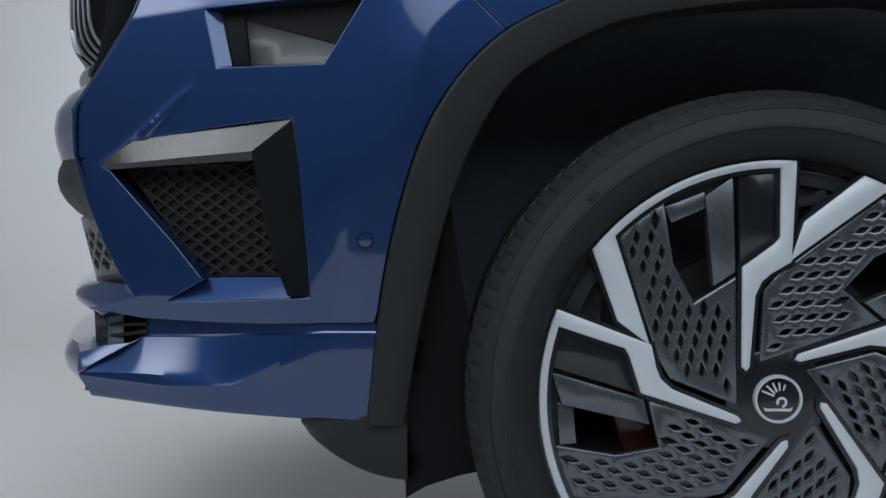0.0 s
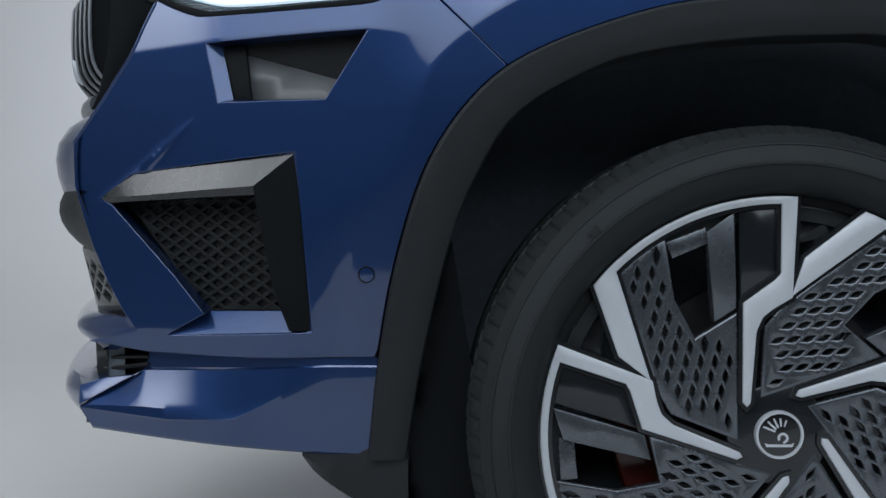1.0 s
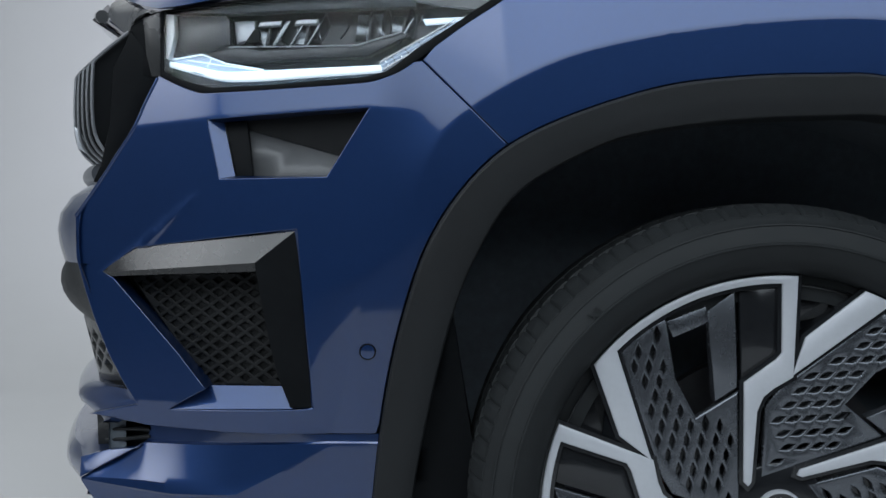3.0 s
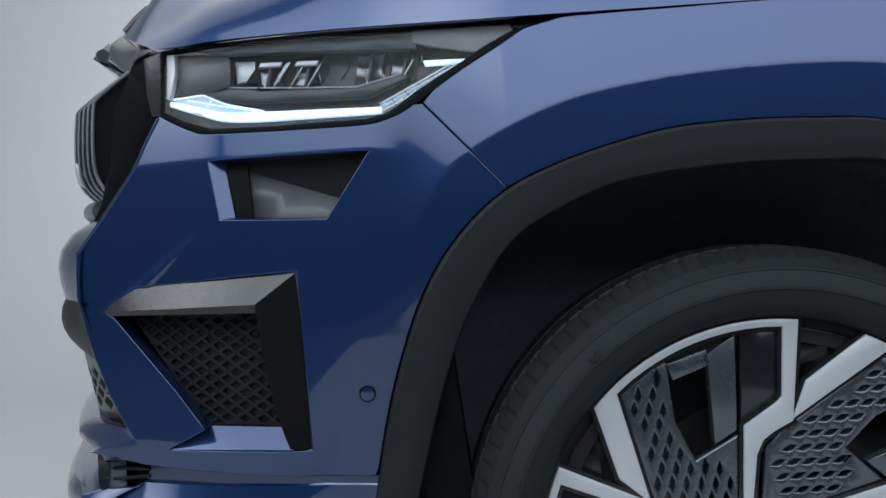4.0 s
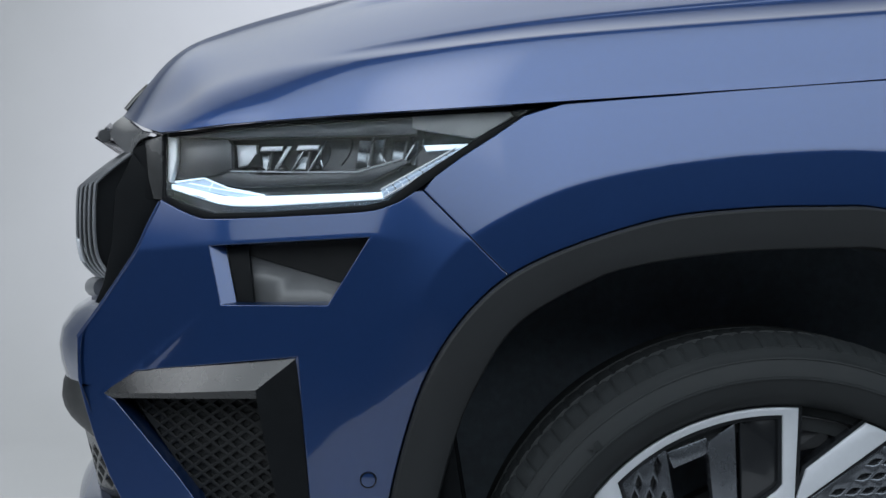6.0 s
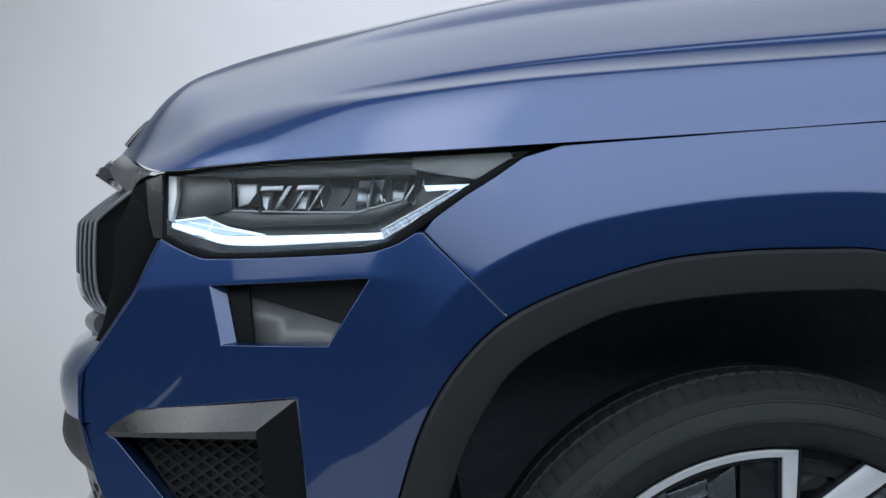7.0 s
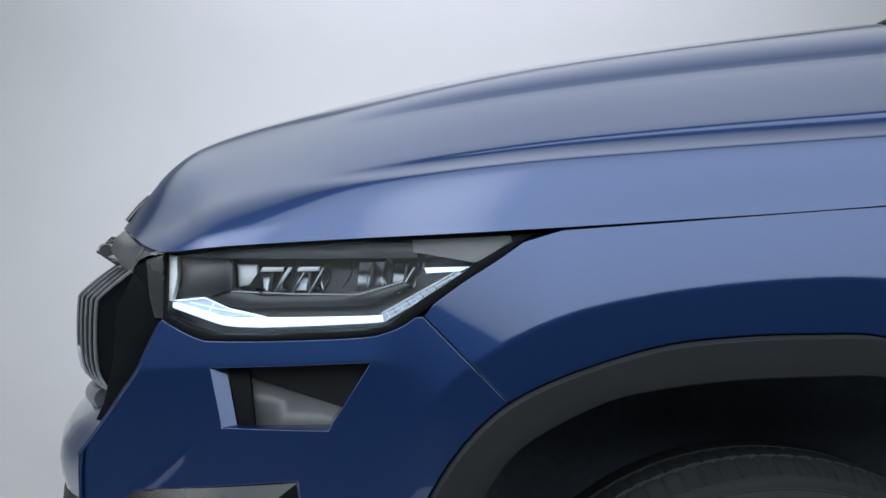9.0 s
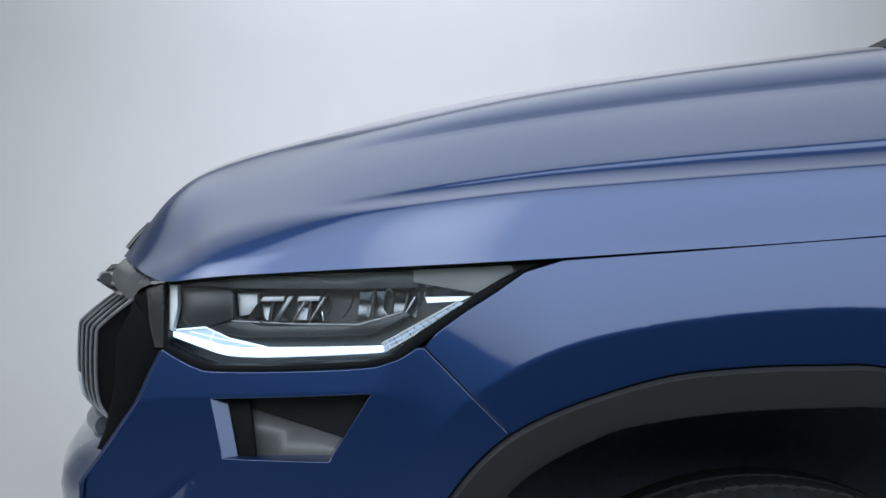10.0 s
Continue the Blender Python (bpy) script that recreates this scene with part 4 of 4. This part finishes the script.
    # concave chromed reflectors
    for x0, x1, z0, z1, lean in ((-0.606, -0.575, 0.887, 0.917, 0.006), (-0.558, -0.528, 0.888, 0.9165, 0.006), (-0.484, -0.452, 0.886, 0.923, 0.004), (-0.442, -0.413, 0.891, 0.9215, 0.004)):
        xc, zc = 0.5 * (x0 + x1), 0.5 * (z0 + z1)
        bowl = [(x0 - lean * 0.5, z0), (x1 - lean * 0.5, z0 + 0.001), (x1 + lean * 0.5, z1), (x0 + lean * 0.5, z1 - 0.001)]
        put("reflector", plate_bm(bowl, lambda x, z: (x, lamp_y(x, z) + 0.040 - 22.0 * ((x - xc) ** 2 + (z - zc) ** 2), z), thick=0.003, step=0.006, edge=0.0008), DIMCHROME, "concave chromed reflector")
        put("reflector_rib", plate_bm([(xc - 0.004, z0), (xc - 0.001, z0), (xc + 0.004, z1), (xc + 0.001, z1)], at(0.031), thick=0.006, step=0.02, edge=0.0008), BEZEL)
    for x0, x1, z in ((-0.603, -0.573, 0.9135), (-0.558, -0.529, 0.9140)):
        put("reflector_cap", plate_bm([(x0, z - 0.003), (x1 - 0.002, z - 0.0025), (x1, z + 0.003), (x0 + 0.003, z + 0.003)], at(0.024), thick=0.012, step=0.02, edge=0.001), SILVER, "pale lip over the reflector")
    for x0, w in ((-0.588, 0.007), (-0.566, 0.004), (-0.545, 0.004), (-0.437, 0.004)):
        put("strut", plate_bm([(x0, 0.884), (x0 + w, 0.884), (x0 + w + 0.019, 0.917), (x0 + 0.019, 0.917)], at(0.027), thick=0.010, step=0.02, edge=0.0012), DIMCHROME, "leaning bright strut")
    for x, z, r in ((-0.5733, 0.8885, 0.0055), (-0.6007, 0.8877, 0.004), (-0.531, 0.892, 0.0035), (-0.418, 0.9245, 0.003)):
        knob = put("lamp_knob", lathe_bm([(0.0, -0.008), (r * 0.6, -0.007), (r, -0.003), (r, 0.012)], 16), GLOSS, "small black knob", 50)
        knob.location = (x, lamp_y(x, z) + 0.028, z)

    def bow(p, q, sag):
        return [(p[0] + (q[0] - p[0]) * t + sag * math.sin(math.pi * t), lamp_y(p[0], p[1]) + 0.022, p[1] + (q[1] - p[1]) * t) for t in np.linspace(0, 1, 12)]

    for p, q, sag, r in (((-0.5249, 0.8876), (-0.5185, 0.9213), -0.005, 0.0013), ((-0.5249, 0.8876), (-0.5185, 0.9213), 0.006, 0.0009), ((-0.5017, 0.8918), (-0.489, 0.9233), 0.004, 0.0009), ((-0.470, 0.886), (-0.462, 0.926), -0.005, 0.0007), ((-0.425, 0.893), (-0.405, 0.922), 0.005, 0.0007)):
        put("light_guide", tube_bm(bow(p, q, sag), r, 6), CHROME, "thin curved light guide", 50)
    oval = [(-0.447 + 0.0055 * math.cos(a), lamp_y(-0.447, 0.91) + 0.023, 0.909 + 0.0165 * math.sin(a) + 0.002 * math.cos(a)) for a in np.linspace(0.3, 6.6, 26)]
    put("oval_guide", tube_bm(oval, 0.0009, 6), CHROME, "slim oval light guide", 50)
    put("shelf_line", tube_bm([(x, lamp_y(x, z) + 0.0225, z) for x, z in ((-0.6387, 0.8870), (-0.56, 0.8845), (-0.4828, 0.8840), (-0.43, 0.899))], 0.0008, 6), SILVER, "bright edge of the bezel", 50)


headlight()


# ---- nose: grille, trims and lower intake ----
def front_x(y, z):
    """The nose's plan line: x at depth y."""
    s = (0.93 - y) / 0.82
    return -1.0 + 0.152 * s * s


def corner_x(z):
    """Where the bumper's flank ends toward the nose."""
    return interp(z, [0.34, 0.40, 0.435, 0.456, 0.482, 0.516, 0.558, 0.591, 0.633, 0.685, 0.727, 0.762], [-0.831, -0.831, -0.80, -0.752, -0.771, -0.791, -0.810, -0.822, -0.835, -0.836, -0.802, -0.776])


def fascia(name, z0, z1, y0, back, mat, label, tuck0=0.0, tuck1=0.0, corner=corner_x, drop=0.0):
    """A band of the nose between two heights, from the corner across the car's middle to its other side."""
    rows = []
    for k in range(7):
        t = k / 6
        z = z0 + (z1 - z0) * t
        row = []
        for j in range(65):
            s = j / 64
            y = y0 + (1.86 - 2 * y0) * (s + 0.09 * math.sin(4 * math.pi * s) * -1)
            bow = back - 0.012 * 4 * t * (1 - t) + tuck0 * (1 - t) ** 2 + tuck1 * t ** 4
            yy = y if y <= 0.93 else 1.86 - y
            x = front_x(yy, z) + bow
            k = max(0.0, 1 - (yy - y0) / 0.09) ** 2
            row.append((x + (corner(z) + 0.004 - x) * k, y, z - drop * t * k))
        rows.append(row)
    return link(name, sheet_bm(rows, 0.02, (1, 0, 0), flip=True), mat, car, label, 35)


fascia("nose_panel", 0.626, 0.752, 0.112, 0.003, PAINT, "blue panel under the grille", 0.0, 0.10)
fascia("nose_lip", 0.548, 0.6255, 0.110, 0.004, MATTE, "black lip over the lower intake", 0.035, 0.0)
fascia("nose_strip", 0.432, 0.470, 0.10, 0.028, PAINT, "blue strip under the lower intake", 0.012, 0.012)
fascia("nose_spoiler", 0.338, 0.392, 0.124, 0.013, PAINT, "blue spoiler edge", 0.012, 0.002, corner=lambda z: -0.829, drop=0.006)
fascia("nose_slot", 0.380, 0.440, 0.12, 0.065, LINER, "dark slot above the spoiler", corner=lambda z: -0.80)
panel("slot_cheek", [(-0.822, 0.440), (-0.735, 0.432), (-0.735, 0.396), (-0.822, 0.366)], skin(0.042), MATTE, car, "black cheek in the slot", thick=0.01, step=0.03)
for dz in (0.0, 0.013):
    link("slot_louvre", tube_bm([(-0.742, body_y(-0.742, 0.42) + 0.022, 0.4225 - dz * 0.7), (-0.78, body_y(-0.78, 0.42) + 0.02, 0.4205 - dz), (-0.803, body_y(-0.803, 0.42) + 0.02, 0.418 - dz)], 0.0025, 6), MATTE, car, "thin louvre in the slot", 50)


def spoiler_shelf():
    edge = []
    for j in range(41):
        y = 0.124 + 1.612 * j / 40
        yy = y if y <= 0.93 else 1.86 - y
        k = max(0.0, 1 - (yy - 0.124) / 0.09) ** 2
        x = front_x(yy, 0) + 0.015
        edge.append((x + (-0.832 - x) * k, y, 0.3905 - 0.005 * k))
    rows = [edge, [(p[0] + 0.03, p[1], p[2] + 0.006) for p in edge], [(p[0] + 0.09, p[1], p[2] + 0.008) for p in edge]]
    link("spoiler_shelf", sheet_bm(rows), PAINT, car, "blue top of the spoiler", 40)


spoiler_shelf()
panel("spoiler_end", [(-0.8315, 0.3612), (-0.8335, 0.3845), (-0.797, 0.3955), (-0.758, 0.4010), (-0.7500, 0.4052)], lambda x, z: (x, interp(x, PLAN[:, 0], PLAN[:, 1]) - 0.001 + 0.40 * (z - 0.3605), z), PAINT, car, "blue end of the spoiler", 20, thick=0.012, step=0.02, edge=0.0008)


def lower_mesh():
    def place(y, z):
        x = front_x(y, z) + 0.028 + 0.25 * (0.55 - z)
        k = max(0.0, 1 - (y - 0.118) / 0.12) ** 2
        return (x + (corner_x(z) + 0.012 - x) * k, y, z)

    outline = [(0.118, 0.465), (0.42, 0.465), (0.42, 0.552), (0.118, 0.552)]
    holes = diamonds(offset(outline, 0.002), 0.030, 0.0125, 0.74)
    panel("lower_intake_mesh", outline, place, SATIN, car, "black diamond mesh of the lower intake", holes=holes, thick=0.01, step=0.06, edge=0.0015, into=(1, 0, 0))
    panel("lower_intake_backing", outline, lambda y, z: (place(y, z)[0] + 0.02, y, z), BLACK, car, thick=0.01, step=0.1, into=(1, 0, 0))


lower_mesh()


def grille():
    g = thing("radiator_grille", "")
    g.parent = car
    g["label"] = "black radiator grille with upright double slats"

    def put(name, bm, mat, label="", angle=30):
        ob = link(name, bm, mat, None, label, angle)
        ob.parent = g
        return ob

    for k in range(11):
        y = 0.12 + 0.04 * k
        xf = interp(y, [0.12, 0.16, 0.20, 0.24, 0.28, 0.5, 0.9], [-0.815, -0.833, -0.851, -0.869, -0.886, -0.935, -0.96])
        prof = [(0.045, 0.742), (0.012, 0.768), (0.0, 0.80), (0.0, 0.865), (0.008, 0.882), (0.05, 0.915), (0.075, 0.928)]
        lead = [(xf + a, y, z) for a, z in prof]
        put("slat", tube_bm(smooth(lead, 3), 0.0024, 6), SLAT, "upright satin slat")
        web = [(xf + a, z) for a, z in prof] + [(xf + 0.075, 0.742)]
        put("slat_web", plate_bm(web, lambda x, z, y=y: (x, y + 0.006, z), thick=0.012, step=0.06), BLACK)
    put("grille_backing", plate_bm([(-0.74, 0.845), (-0.84, 0.70), (-0.80, 0.70), (-0.72, 0.83)], lambda x, z: (x, 0.16, z), thick=0.3, step=0.1), LINER)
    put("grille_cheek_plate", plate_bm([(-0.79, 0.905), (-0.825, 0.865), (-0.832, 0.80), (-0.815, 0.742), (-0.75, 0.742), (-0.745, 0.89)], lambda x, z: (x, 0.185, z), thick=0.02, step=0.06, edge=0.002), DUCTBLACK, "dark side plate of the grille")
    nose = smooth([(-0.832, 0.215, 0.741), (-0.855, 0.26, 0.740), (-0.880, 0.34, 0.739), (-0.90, 0.46, 0.738)], 4)
    put("surround_end", tube_bm(nose, 0.0135, 14), SLAT, "rounded satin end of the grille surround", 50)


grille()


def nose_trims():
    # gloss panel between grille and headlight
    panel("lamp_trim", [(-0.7205, 0.9335), (-0.733, 0.932), (-0.765, 0.918), (-0.777, 0.853), (-0.7205, 0.853)], lambda x, z: (x, 0.094 - 0.40 * (x + 0.729), z), BLACK, car, "gloss black filler beside the headlight", thick=0.02, step=0.03, edge=0.003)
    panel("lamp_trim_inlay", [(-0.7475, 0.9255), (-0.7235, 0.9315), (-0.7225, 0.8535), (-0.736, 0.8535), (-0.7435, 0.8808)], lambda x, z: (x, 0.091 - 0.40 * (x + 0.729), z), SATIN, car, "dark grey inlay of the filler", thick=0.008, step=0.03, edge=0.002)
    # cap over the grille, under the bonnet's edge
    up = smooth([(-0.7905, 0.160, 0.9625), (-0.7765, 0.142, 0.9520), (-0.7626, 0.125, 0.9432), (-0.745, 0.108, 0.9375), (-0.7285, 0.095, 0.9345)], 4)
    low = smooth([(-0.805, 0.150, 0.9380), (-0.793, 0.135, 0.9260), (-0.772, 0.120, 0.9106), (-0.7562, 0.100, 0.9245), (-0.7410, 0.092, 0.9310)], 4)
    mid = [tuple(0.5 * (np.array(p) + np.array(q)) + np.array((-0.003, -0.003, 0.002))) for p, q in zip(up, low)]
    tuck = [(p[0] + 0.01, p[1] + 0.03, p[2]) for p in low]
    link("grille_cap", sheet_bm([[(p[0], p[1] + 0.03, p[2]) for p in up], up, mid, low, tuck]), CAP_SHEEN, car, "gloss cap over the grille, pale reflection painted in as grey", 40)
    lip = [(-0.812, 0.152, 0.9365), (-0.8185, 0.168, 0.9385), (-0.8225, 0.20, 0.939), (-0.826, 0.25, 0.9395), (-0.83, 0.32, 0.94)]
    link("grille_cap_lip", tube_bm(lip, 0.0082, 14), CAP_SHEEN, car, "rounded black lip of the grille cap", 50)
    rows = []
    for dz, back in ((0.02, 0.02), (0.0, 0.0), (-0.02, 0.03)):
        rows.append([(-0.83 - 0.06 * math.sin(math.pi * j / 24) + back, 0.17 + 1.52 * j / 24, 0.935 + dz) for j in range(25)])
    link("grille_header", sheet_bm(rows, flip=True), GLOSS, car, "gloss black header of the grille", 40)
    # black edge of the bumper flank toward the grille
    panel("grille_cheek", [(-0.764, 0.912), (-0.730, 0.87), (-0.728, 0.85), (-0.744, 0.82), (-0.760, 0.79), (-0.779, 0.760), (-0.806, 0.725), (-0.814, 0.727), (-0.804, 0.748), (-0.792, 0.797), (-0.787, 0.866), (-0.772, 0.893)], lambda x, z: (x, 0.108 - 0.2 * (x + 0.78), z), BLACK, car, "black cheek of the grille", thick=0.012, step=0.03, edge=0.002)
    panel("grille_foot", [(-0.887, 0.808), (-0.875, 0.803), (-0.870, 0.771), (-0.881, 0.777)], lambda x, z: (x, 0.27, z), SILVER, car, "satin foot of the grille surround", thick=0.05, step=0.02, edge=0.002)


nose_trims()


def emblem():
    back = tube_bm(smooth([(-0.7980, 0.204, 0.9745), (-0.7845, 0.209, 0.9925), (-0.7685, 0.214, 1.0095)], 5), 0.0045, 10)
    link("emblem_base", back, GLOSS, car, "black foot of the bonnet emblem", 40)
    bm = tube_bm(smooth([(-0.7705, 0.213, 1.0075), (-0.7535, 0.217, 1.0255), (-0.7355, 0.221, 1.0425)], 6), 0.005, 10)
    link("bonnet_emblem", bm, SILVER, car, "raised chrome emblem rim on the bonnet's nose", 40)


emblem()


def windscreen_base():
    curve = [(0.315, 0.10, 1.171), (0.225, 0.19, 1.2185), (0.203, 0.222, 1.237), (0.20, 0.5, 1.2465), (0.20, 0.93, 1.2505)]
    rows = [[(x + a, y, z + b) for x, y, z in smooth(curve, 5)] for a, b in ((0.002, -0.02), (0.002, 0.002), (0.03, 0.014), (0.25, 0.12))]
    link("windscreen_base", sheet_bm(rows), BLACK, car, "black scuttle at the foot of the windscreen", 40)


windscreen_base()
